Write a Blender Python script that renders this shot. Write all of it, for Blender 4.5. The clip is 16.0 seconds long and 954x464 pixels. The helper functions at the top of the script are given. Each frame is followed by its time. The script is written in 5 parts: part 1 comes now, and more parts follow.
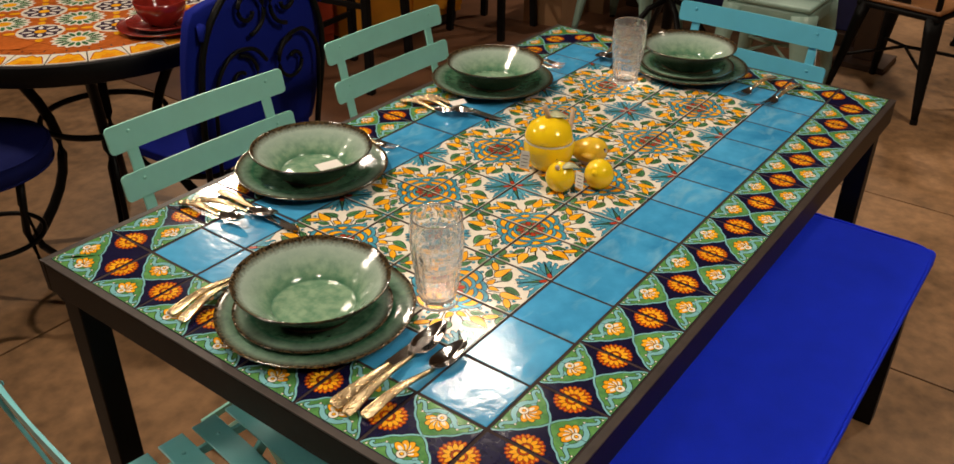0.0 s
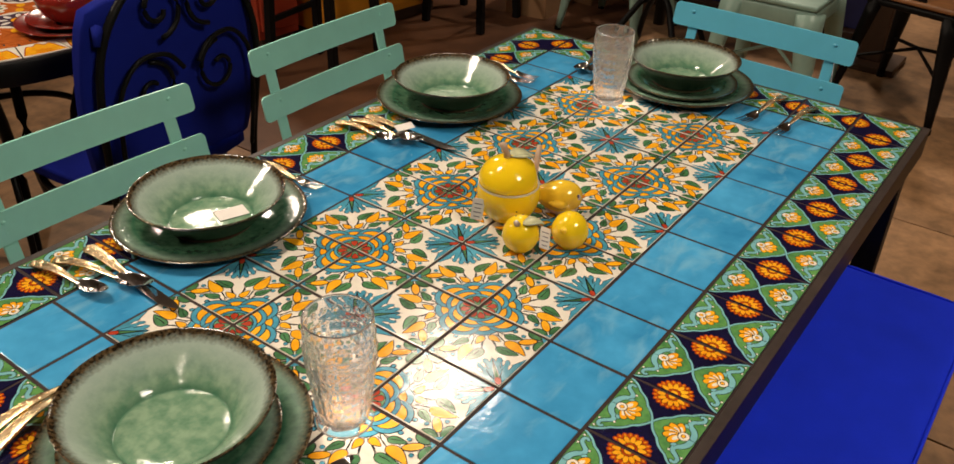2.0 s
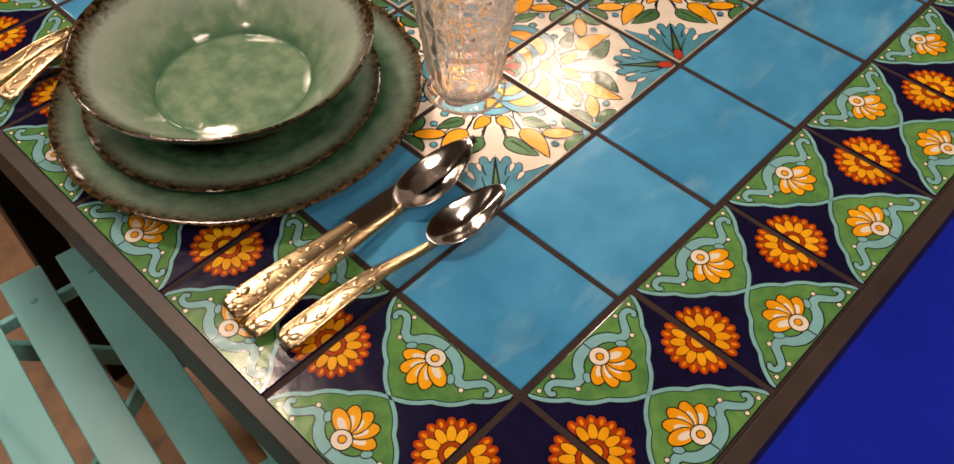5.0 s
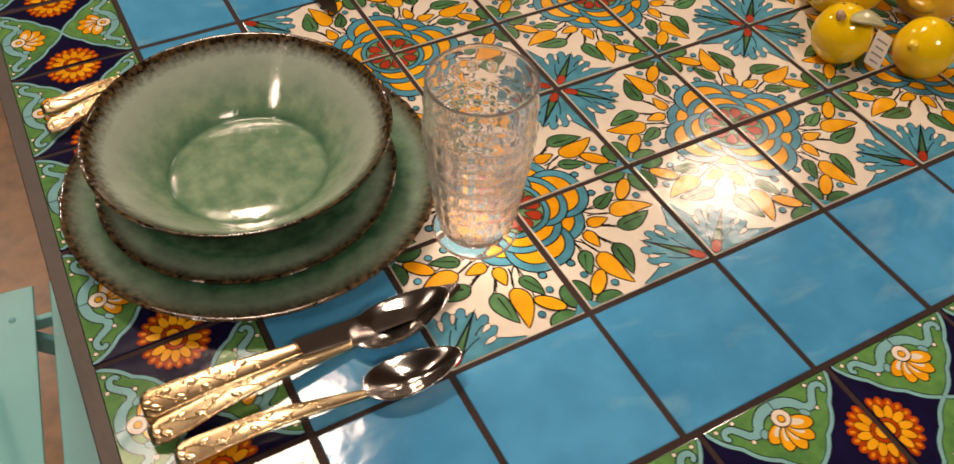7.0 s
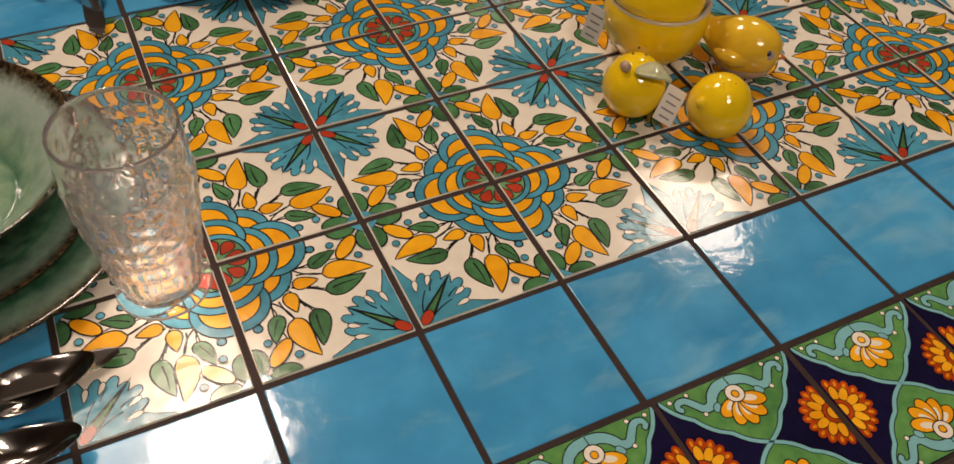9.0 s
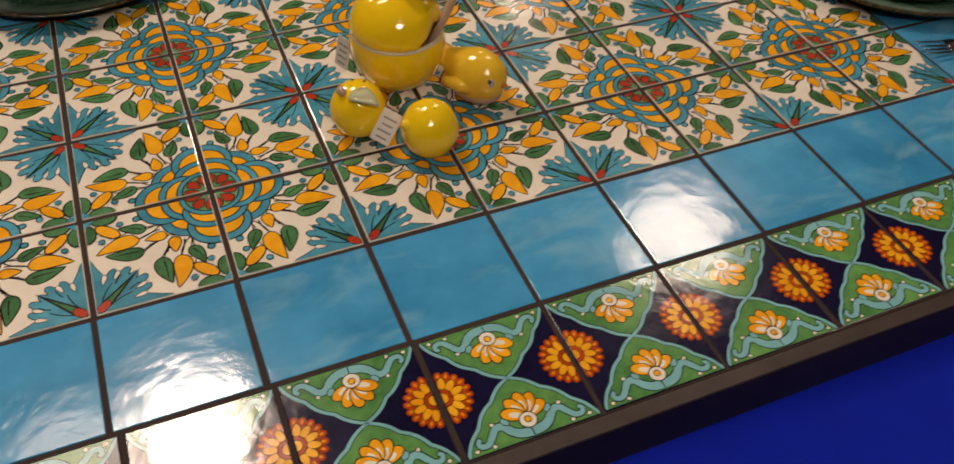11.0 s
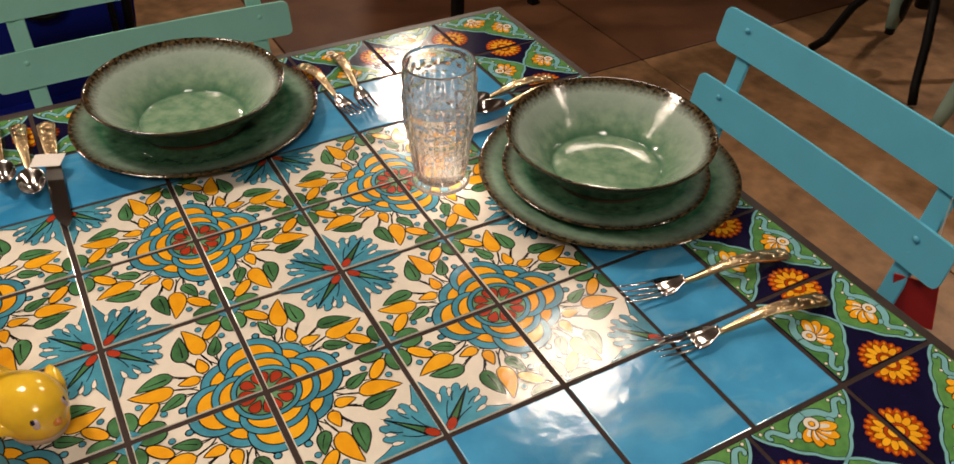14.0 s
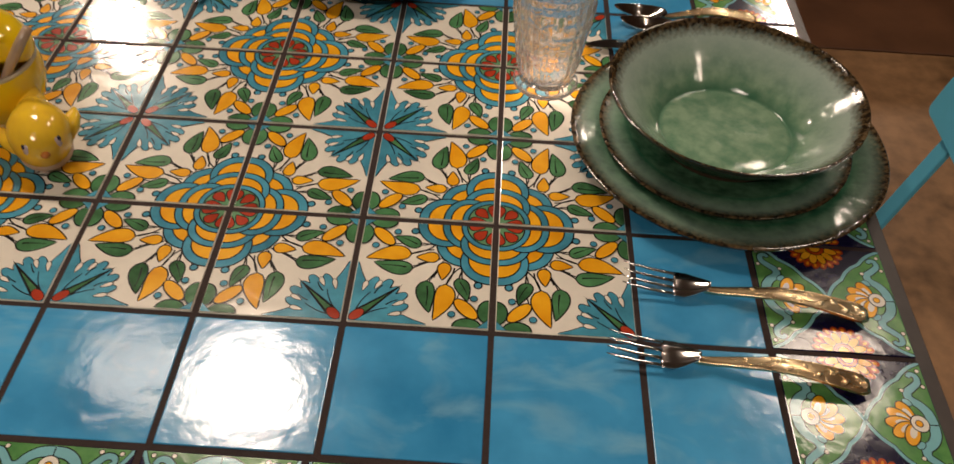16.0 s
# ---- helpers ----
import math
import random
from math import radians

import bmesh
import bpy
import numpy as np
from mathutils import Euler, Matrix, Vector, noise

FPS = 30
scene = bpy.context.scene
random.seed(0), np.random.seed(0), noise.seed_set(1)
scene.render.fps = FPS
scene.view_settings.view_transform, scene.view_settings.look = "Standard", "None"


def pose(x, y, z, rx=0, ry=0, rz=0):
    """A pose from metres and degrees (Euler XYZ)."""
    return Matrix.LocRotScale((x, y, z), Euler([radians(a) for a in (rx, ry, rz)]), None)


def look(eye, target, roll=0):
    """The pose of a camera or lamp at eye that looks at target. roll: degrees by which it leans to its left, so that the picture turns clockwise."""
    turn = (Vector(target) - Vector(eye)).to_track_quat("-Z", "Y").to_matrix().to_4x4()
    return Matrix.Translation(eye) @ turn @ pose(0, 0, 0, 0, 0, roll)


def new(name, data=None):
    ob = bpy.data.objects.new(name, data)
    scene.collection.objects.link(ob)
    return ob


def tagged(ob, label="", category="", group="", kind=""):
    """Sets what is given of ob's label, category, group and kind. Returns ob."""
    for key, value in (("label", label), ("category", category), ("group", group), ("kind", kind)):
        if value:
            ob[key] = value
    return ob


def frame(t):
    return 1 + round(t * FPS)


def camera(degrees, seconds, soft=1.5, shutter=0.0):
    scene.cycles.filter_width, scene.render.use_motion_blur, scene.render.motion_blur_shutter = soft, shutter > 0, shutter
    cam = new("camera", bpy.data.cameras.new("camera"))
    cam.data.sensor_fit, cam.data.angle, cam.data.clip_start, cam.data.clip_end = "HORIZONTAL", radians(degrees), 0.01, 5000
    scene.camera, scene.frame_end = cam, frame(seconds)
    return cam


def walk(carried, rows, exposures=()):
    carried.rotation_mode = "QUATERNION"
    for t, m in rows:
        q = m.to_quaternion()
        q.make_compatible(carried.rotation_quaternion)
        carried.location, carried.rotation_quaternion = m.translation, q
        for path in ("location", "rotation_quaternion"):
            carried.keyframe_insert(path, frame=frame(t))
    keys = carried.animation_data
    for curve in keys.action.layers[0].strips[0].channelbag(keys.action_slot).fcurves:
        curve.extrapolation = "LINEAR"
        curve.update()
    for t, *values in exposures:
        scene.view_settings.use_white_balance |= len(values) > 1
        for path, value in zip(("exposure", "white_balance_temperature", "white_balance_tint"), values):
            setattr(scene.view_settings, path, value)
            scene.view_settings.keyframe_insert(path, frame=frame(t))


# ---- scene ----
cam = camera(57.8, 16.0, shutter=0.25)
PATH = [
    (0, (-1.301, -0.786, 1.512), (0.085, 0.227, 0.484), 0.7),
    (0.5, (-1.283, -0.739, 1.5), (0.127, 0.238, 0.472), 1.4),
    (1, (-1.254, -0.692, 1.483), (0.155, 0.274, 0.442), 1.4),
    (1.5, (-1.134, -0.654, 1.47), (0.268, 0.308, 0.416), 1.4),
    (2, (-0.976, -0.639, 1.453), (0.406, 0.342, 0.392), 1.8),
    (2.5, (-0.896, -0.615, 1.402), (0.357, 0.435, 0.25), 1.8),
    (3, (-0.885, -0.575, 1.341), (0.239, 0.473, 0.061), 0.9),
    (3.5, (-0.874, -0.542, 1.298), (0.199, 0.453, -0.065), 1.3),
    (4, (-0.866, -0.523, 1.254), (0.122, 0.393, -0.223), 0.9),
    (4.2, (-0.866, -0.518, 1.233), (0.087, 0.364, -0.288), 0.6),
    (6.3, (-0.786, -0.462, 1.235), (0.059, 0.45, -0.332), 1.5),
    (6.5, (-0.76, -0.462, 1.245), (0.038, 0.542, -0.29), 1.8),
    (7, (-0.707, -0.501, 1.256), (-0.034, 0.647, -0.237), 2.7),
    (7.5, (-0.65, -0.556, 1.267), (0.013, 0.622, -0.207), 4.2),
    (8, (-0.585, -0.555, 1.27), (0.102, 0.647, -0.173), 5.1),
    (8.2, (-0.558, -0.54, 1.26), (0.153, 0.67, -0.166), 5.8),
    (10.3, (-0.345, -0.573, 1.24), (0.208, 0.528, -0.336), 2.6),
    (10.5, (-0.314, -0.613, 1.268), (0.232, 0.529, -0.28), 2.8),
    (11, (-0.236, -0.717, 1.311), (0.34, 0.532, -0.141), 3.1),
    (11.5, (-0.184, -0.775, 1.332), (0.429, 0.562, -0.023), 3.1),
    (12, (-0.147, -0.803, 1.345), (0.486, 0.591, 0.058), 2.6),
    (12.5, (-0.099, -0.786, 1.339), (0.63, 0.588, 0.082), 2.6),
    (13, (-0.004, -0.733, 1.338), (0.771, 0.621, 0.087), 2.6),
    (13.5, (0.073, -0.66, 1.34), (0.918, 0.65, 0.087), 3.1),
    (14, (0.138, -0.61, 1.319), (0.911, 0.742, 0.064), 1.3),
    (14.5, (0.248, -0.627, 1.318), (0.736, 0.829, 0.037), 2.0),
    (15, (0.314, -0.662, 1.332), (0.467, 0.837, 0.016), 4.6),
    (15.5, (0.389, -0.674, 1.319), (0.451, 0.795, -0.037), 2.7),
    (16, (0.434, -0.615, 1.283), (0.429, 0.759, -0.17), 3.5),
]
walk(cam, [(t, look(eye, target, roll)) for t, eye, target, roll in PATH],
     [(0, 0.37, 6350, 3), (2, 0.39, 6350, 4), (3.5, 0.18, 6600, 11), (6.5, 0.07, 7150, 17), (8, -0.01, 6750, 11), (10.5, -0.22, 6550, 10), (11.2, -0.15, 6550, 10), (12.5, 0.11, 6600, 11), (13, 0.08, 6600, 11), (14.2, 0.24, 6400, 8), (15.2, 0.08, 6550, 11), (16, -0.15, 6400, 8)])

# ---- light: warm ceiling spots over the showroom with added fill lamps, dim warm surroundings ----
world = bpy.data.worlds.new("showroom_air")
scene.world = world
world.use_nodes = True
world.node_tree.nodes["Background"].inputs[0].default_value = (1.0, 0.8, 0.6, 1)
world.node_tree.nodes["Background"].inputs[1].default_value = 0.005
scene.view_settings.exposure = 0.0


def ceiling_spot(x, y, z, watts, size=0.21, color=(1.0, 0.79, 0.63), aim=None, spread=110):
    d = bpy.data.lights.new("ceiling_spot", "AREA")
    d.shape, d.size, d.energy, d.color, d.spread = "DISK", size, watts, color, radians(spread)
    ob = new("ceiling_spot", d)
    ob.matrix_world = look((x, y, z), aim or (x, y + 0.001, 0))
    return ob


CEIL = 3.4
ceiling_spot(-0.48, 1.30, 3.3, 13, size=0.46, aim=(-0.1, 0.0, 0.75))
ceiling_spot(-0.95, 1.36, 3.3, 3.0, size=0.38, aim=(-0.4, 0.4, 0.75), spread=140)
ceiling_spot(1.90, 1.54, 3.3, 10.5, size=0.50, aim=(0.7, 0.1, 0.75), spread=150)
# Unseen lamps added as fill for the chair backs, floor and bench.
ceiling_spot(-0.45, -2.40, 3.3, 10, size=0.9, aim=(-0.1, 0.5, 0.9), spread=74, color=(1.0, 0.84, 0.70))
ceiling_spot(2.30, -1.20, 3.3, 7, aim=(1.8, -0.95, 0.0), spread=66)
ceiling_spot(-0.10, -1.50, 3.3, 1.0, aim=(0.05, -0.85, 0.45), spread=42)
ceiling_spot(2.40, 4.45, 3.3, 17, aim=(0.9, 0.8, 0.75), spread=130)
ceiling_spot(-1.80, 3.72, 3.3, 23, size=0.18, aim=(-0.5, 2.4, 0.7), spread=120)
# Two more unseen lamps: one brightens the west chair, one the far floor.
ceiling_spot(-2.50, -0.80, 3.3, 5.5, aim=(-1.6, -0.5, 0.0), spread=56)
ceiling_spot(4.60, 0.90, 3.3, 30)
ceiling_spot(7.00, 0.56, 3.3, 11)


# ---- materials ----
def mat(name, color, rough=0.5, metal=0.0, var=0.12, scale=40.0, bump=0.0, bscale=None, coat=0.0, spec=0.5, tint=None, detail=4.0, rvar=0.0):
    """A node material: base colour mottled at two scales, roughness, fine relief."""
    m = bpy.data.materials.new(name)
    m.use_nodes = True
    nt = m.node_tree
    b = nt.nodes["Principled BSDF"]
    b.inputs["Roughness"].default_value, b.inputs["Metallic"].default_value = rough, metal
    b.inputs["Coat Weight"].default_value, b.inputs["Coat Roughness"].default_value = coat, 0.04
    b.inputs["Specular IOR Level"].default_value = spec
    co = nt.nodes.new("ShaderNodeTexCoord")
    info = nt.nodes.new("ShaderNodeObjectInfo")
    add = nt.nodes.new("ShaderNodeVectorMath")
    mul = nt.nodes.new("ShaderNodeMath")
    mul.operation, mul.inputs[1].default_value = "MULTIPLY", 7.0
    nt.links.new(info.outputs["Random"], mul.inputs[0])
    nt.links.new(co.outputs["Object"], add.inputs[0])
    nt.links.new(mul.outputs[0], add.inputs[1])
    n1, n2 = nt.nodes.new("ShaderNodeTexNoise"), nt.nodes.new("ShaderNodeTexNoise")
    n1.inputs["Scale"].default_value, n1.inputs["Detail"].default_value = scale, detail
    n2.inputs["Scale"].default_value, n2.inputs["Detail"].default_value = scale * 0.17, 2.0
    mix = nt.nodes.new("ShaderNodeMath")
    mix.operation = "ADD"
    half = nt.nodes.new("ShaderNodeMath")
    half.operation, half.inputs[1].default_value = "MULTIPLY", 0.5
    for n in (n1, n2):
        nt.links.new(add.outputs[0], n.inputs["Vector"])
    nt.links.new(n1.outputs["Fac"], mix.inputs[0])
    nt.links.new(n2.outputs["Fac"], mix.inputs[1])
    nt.links.new(mix.outputs[0], half.inputs[0])
    ramp = nt.nodes.new("ShaderNodeValToRGB")
    c = Vector(color)
    lo = tint if tint else tuple(c * (1 - var))
    hi = tuple(min(1.0, v) for v in c * (1 + var))
    ramp.color_ramp.elements[0].position, ramp.color_ramp.elements[0].color = 0.33, (*lo, 1)
    ramp.color_ramp.elements[1].position, ramp.color_ramp.elements[1].color = 0.67, (*hi, 1)
    nt.links.new(half.outputs[0], ramp.inputs[0])
    nt.links.new(ramp.outputs[0], b.inputs["Base Color"])
    if rvar:
        mr = nt.nodes.new("ShaderNodeMapRange")
        mr.inputs[3].default_value, mr.inputs[4].default_value = max(0.0, rough - rvar), rough + rvar
        nt.links.new(n2.outputs["Fac"], mr.inputs[0])
        nt.links.new(mr.outputs[0], b.inputs["Roughness"])
    if bump:
        n3 = nt.nodes.new("ShaderNodeTexNoise")
        n3.inputs["Scale"].default_value, n3.inputs["Detail"].default_value = bscale or scale, 3.0
        nt.links.new(add.outputs[0], n3.inputs["Vector"])
        bp = nt.nodes.new("ShaderNodeBump")
        bp.inputs["Strength"].default_value, bp.inputs["Distance"].default_value = bump, 0.002
        nt.links.new(n3.outputs["Fac"], bp.inputs["Height"])
        nt.links.new(bp.outputs[0], b.inputs["Normal"])
        nt.links.new(bp.outputs[0], b.inputs["Coat Normal"])
    return m


def glaze(name, color, var=0.12, scale=90.0, tint=None, rough=0.13):
    return mat(name, color, rough=rough, var=var, scale=scale, bump=0.17, bscale=48.0, tint=tint, spec=0.5, rvar=0.05)


CREAM = glaze("cream_glaze", (0.80, 0.745, 0.645), 0.06)
TEAL = glaze("teal_glaze", (0.070, 0.29, 0.405), 0.34, 75)
SKY = glaze("sky_blue_glaze", (0.065, 0.30, 0.53), 0.38, 20, tint=(0.03, 0.225, 0.46), rough=0.11)


def cloud_glaze(m):
    """Thin pale wisps mixed into the base colour, stretched across the tile."""
    nt = m.node_tree
    b = nt.nodes["Principled BSDF"]
    old = b.inputs["Base Color"].links[0].from_socket
    co, info = nt.nodes.new("ShaderNodeTexCoord"), nt.nodes.new("ShaderNodeObjectInfo")
    mp, n = nt.nodes.new("ShaderNodeMapping"), nt.nodes.new("ShaderNodeTexNoise")
    n.noise_dimensions = "4D"
    mp.inputs["Scale"].default_value = (13.0, 26.0, 1.0)
    mp.inputs["Rotation"].default_value = (0, 0, 0.5)
    n.inputs["Scale"].default_value, n.inputs["Detail"].default_value, n.inputs["Distortion"].default_value = 1.0, 5.0, 0.8
    w = nt.nodes.new("ShaderNodeMath")
    w.operation, w.inputs[1].default_value = "MULTIPLY", 31.0
    nt.links.new(info.outputs["Random"], w.inputs[0])
    nt.links.new(w.outputs[0], n.inputs["W"])
    nt.links.new(co.outputs["Object"], mp.inputs[0])
    nt.links.new(mp.outputs[0], n.inputs["Vector"])
    r = nt.nodes.new("ShaderNodeMapRange")
    r.inputs[1].default_value, r.inputs[2].default_value, r.inputs[4].default_value = 0.53, 0.78, 0.7
    nt.links.new(n.outputs["Fac"], r.inputs[0])
    mix = nt.nodes.new("ShaderNodeMixRGB")
    mix.inputs[2].default_value = (0.27, 0.52, 0.66, 1)
    nt.links.new(r.outputs[0], mix.inputs[0])
    nt.links.new(old, mix.inputs[1])
    nt.links.new(mix.outputs[0], b.inputs["Base Color"])


cloud_glaze(SKY)
YELLOW = glaze("yellow_glaze", (0.84, 0.43, 0.018), 0.15, 60, tint=(0.74, 0.30, 0.008))
GREEN = glaze("leaf_green_glaze", (0.065, 0.185, 0.075), 0.55, 70)
SOFT_GREEN = glaze("soft_green_glaze", (0.13, 0.28, 0.14), 0.3, 90)
RED = glaze("red_glaze", (0.40, 0.045, 0.018), 0.2)
INK = glaze("black_line_glaze", (0.012, 0.012, 0.014), 0.1)
NAVY = glaze("navy_glaze", (0.008, 0.007, 0.035), 0.3)
MEADOW = glaze("border_green_glaze", (0.11, 0.27, 0.075), 0.3, 120, tint=(0.06, 0.19, 0.06))
PALE = glaze("pale_blue_glaze", (0.20, 0.46, 0.50), 0.12)
RUST = glaze("rust_glaze", (0.42, 0.055, 0.006), 0.3, 160)
ORANGE = glaze("orange_glaze", (0.75, 0.27, 0.01), 0.15)
GROUT = mat("brown_grout", (0.042, 0.028, 0.025), 0.7, spec=0.15, var=0.2, scale=300, bump=0.3, bscale=700)
IRON = mat("black_painted_steel", (0.006, 0.0055, 0.0055), 0.45, var=0.25, scale=60, bump=0.05, bscale=300, spec=0.14)
MINT = mat("mint_painted_steel", (0.34, 0.73, 0.63), 0.36, var=0.05, scale=25, bump=0.03, bscale=260, rvar=0.05)
TURQ = mat("blue_green_painted_steel", (0.17, 0.51, 0.55), 0.36, var=0.05, scale=25, bump=0.03, bscale=260, rvar=0.05)
AQUA = mat("turquoise_painted_steel", (0.14, 0.56, 0.78), 0.36, var=0.05, scale=25, bump=0.03, bscale=260, rvar=0.05)
BLUE_CLOTH = mat("royal_blue_canvas", (0.011, 0.036, 0.78), 0.85, var=0.08, scale=18, bump=0.35, bscale=1600, spec=0.2)
# Royal blue darkened in the colour, for cushions standing in shade.
SHADED_BLUE_CLOTH = mat("navy_blue_canvas", (0.006, 0.013, 0.21), 0.85, var=0.1, scale=18, bump=0.35, bscale=1600, spec=0.15)
# Darker again: shade under the round table, put into the stool's blue.
SHADED_STOOL_CLOTH = mat("dark_blue_canvas", (0.006, 0.009, 0.075), 0.85, var=0.1, scale=18, bump=0.35, bscale=1600, spec=0.15)
CONCRETE = mat("brown_stained_concrete", (0.24, 0.134, 0.064), 0.40, var=0.5, scale=24, bump=0.25, bscale=45, detail=10, rvar=0.12)
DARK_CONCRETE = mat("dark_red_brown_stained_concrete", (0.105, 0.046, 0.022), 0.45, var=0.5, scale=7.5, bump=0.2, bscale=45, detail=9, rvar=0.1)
WORN = mat("rubbed_brown_steel", (0.042, 0.031, 0.027), 0.42, var=0.35, scale=45, bump=0.1, bscale=200, spec=0.4)
BRONZE = mat("worn_dark_brown_steel", (0.010, 0.0078, 0.007), 0.40, var=0.3, scale=50, bump=0.06, bscale=220, spec=0.12)
GOLD = mat("gold_plated_handle", (0.88, 0.69, 0.44), 0.27, 1.0, 0.2, 60, bump=0.10, bscale=120, tint=(0.62, 0.42, 0.22))
STEEL = mat("polished_steel", (0.74, 0.71, 0.68), 0.14, 1.0, 0.04, 60)
LEMON = mat("lemon_yellow_glaze", (1.0, 0.65, 0.012), 0.1, var=0.06, scale=30, bump=0.06, bscale=120, coat=0.5)
STEMC = mat("pinkish_clay_stem", (0.48, 0.33, 0.22), 0.35, var=0.15, scale=80, coat=0.3)
LEAFC = mat("pale_green_leaf_glaze", (0.54, 0.55, 0.34), 0.15, var=0.25, scale=90, coat=0.5)
BIRDC = mat("bird_yellow_glaze", (0.95, 0.63, 0.03), 0.13, var=0.06, scale=55, coat=0.4, tint=(0.74, 0.43, 0.04))
PATCH = mat("mauve_painted_glaze", (0.50, 0.38, 0.36), 0.16, var=0.3, scale=90, coat=0.4)
BEAK = mat("orange_painted_glaze", (0.62, 0.20, 0.03), 0.16, var=0.2, scale=90, coat=0.4)
PAPER = mat("white_paper_tag", (0.78, 0.74, 0.70), 0.7, var=0.03, scale=40)
BARS = mat("grey_print", (0.25, 0.23, 0.24), 0.7, var=0.1)
REDTAG = mat("red_card_tag", (0.45, 0.025, 0.02), 0.5, var=0.1)
STRING = mat("cotton_string", (0.7, 0.66, 0.6), 0.8, var=0.08)
REDWARE = mat("red_glazed_stoneware", (0.22, 0.018, 0.012), 0.14, var=0.25, scale=50, coat=0.4, bump=0.1, bscale=60)
WOOD = mat("varnished_elm", (0.33, 0.15, 0.06), 0.35, var=0.4, scale=14, bump=0.1, bscale=60)
ORANGE_PAINT = mat("orange_painted_wood", (0.78, 0.31, 0.02), 0.5, var=0.15, scale=9, bump=0.08, bscale=60)
RED_PAINT = mat("red_painted_wood", (0.42, 0.05, 0.02), 0.5, var=0.15, scale=9, bump=0.08, bscale=60)
CARD = mat("brown_cardboard", (0.33, 0.18, 0.085), 0.8, var=0.1, scale=12, bump=0.06, bscale=200)
PLASTER = mat("dim_plaster", (0.22, 0.15, 0.10), 0.8, var=0.15, scale=4, bump=0.1, bscale=40)
CEILP = mat("off_white_ceiling_paint", (0.22, 0.18, 0.145), 0.8, var=0.12, scale=3)
VIOLET = mat("deep_blue_painted_panel", (0.035, 0.04, 0.16), 0.5, var=0.3, scale=9)
DARKWOOD = mat("dark_wood", (0.05, 0.025, 0.014), 0.45, var=0.35, scale=12)


def stoneware(name="sage_reactive_glaze", frosted=0.85, low=(0.125, 0.25, 0.155, 1), high=(0.26, 0.385, 0.255, 1), band=(0.865, 0.95), pale=(0.60, 0.88), spread=0.075):
    """Sage-green reactive glaze that breaks to speckled brown at the rim; the vertex layer 'rim' says how near the rim a place is."""
    m = bpy.data.materials.new(name)
    m.use_nodes = True
    nt = m.node_tree
    b = nt.nodes["Principled BSDF"]
    b.inputs["Roughness"].default_value = 0.1
    b.inputs["Coat Weight"].default_value = 0.35
    at = nt.nodes.new("ShaderNodeAttribute")
    at.attribute_name = "rim"
    co = nt.nodes.new("ShaderNodeTexCoord")
    fine, wide, grain = (nt.nodes.new("ShaderNodeTexNoise") for _ in range(3))
    for n, s, d in ((fine, 240.0, 5.0), (wide, 75.0, 8.0), (grain, 260.0, 3.0)):
        n.inputs["Scale"].default_value, n.inputs["Detail"].default_value = s, d
        nt.links.new(co.outputs["Object"], n.inputs["Vector"])
    sage = nt.nodes.new("ShaderNodeValToRGB")
    e = sage.color_ramp.elements
    e[0].position, e[0].color = 0.34, low
    e[1].position, e[1].color = 0.66, high
    nt.links.new(wide.outputs["Fac"], sage.inputs[0])
    # rim value pushed about by noise, then: sage -> pale frost -> speckled brown
    a1 = nt.nodes.new("ShaderNodeMath")
    a1.operation, a1.inputs[1].default_value, a1.inputs[2].default_value = "MULTIPLY_ADD", spread, -0.5 * spread
    nt.links.new(grain.outputs["Fac"], a1.inputs[0])
    a2 = nt.nodes.new("ShaderNodeMath")
    a2.operation = "ADD"
    nt.links.new(a1.outputs[0], a2.inputs[0])
    nt.links.new(at.outputs["Fac"], a2.inputs[1])
    frost = nt.nodes.new("ShaderNodeMapRange")
    frost.inputs[1].default_value, frost.inputs[2].default_value, frost.inputs[4].default_value = *pale, frosted
    nt.links.new(a2.outputs[0], frost.inputs[0])
    m1 = nt.nodes.new("ShaderNodeMixRGB")
    m1.inputs[2].default_value = (0.46, 0.55, 0.49, 1)
    nt.links.new(frost.outputs[0], m1.inputs[0])
    # glaze pooled in the groove round the well
    pool = nt.nodes.new("ShaderNodeValToRGB")
    pool.color_ramp.elements[0].position, pool.color_ramp.elements[0].color = 0.495, (0, 0, 0, 1)
    pool.color_ramp.elements[1].position, pool.color_ramp.elements[1].color = 0.61, (0, 0, 0, 1)
    pool.color_ramp.elements.new(0.535).color = (0.6, 0.6, 0.6, 1)
    nt.links.new(at.outputs["Fac"], pool.inputs[0])
    m0 = nt.nodes.new("ShaderNodeMixRGB")
    m0.inputs[2].default_value = (0.03, 0.14, 0.08, 1)
    nt.links.new(pool.outputs[0], m0.inputs[0])
    nt.links.new(sage.outputs[0], m0.inputs[1])
    nt.links.new(m0.outputs[0], m1.inputs[1])
    brown = nt.nodes.new("ShaderNodeValToRGB")
    e = brown.color_ramp.elements
    e[0].position, e[0].color = 0.38, (0.010, 0.007, 0.004, 1)
    e[1].position, e[1].color = 0.68, (0.13, 0.085, 0.04, 1)
    nt.links.new(fine.outputs["Fac"], brown.inputs[0])
    edge = nt.nodes.new("ShaderNodeMapRange")
    edge.inputs[1].default_value, edge.inputs[2].default_value = band
    nt.links.new(a2.outputs[0], edge.inputs[0])
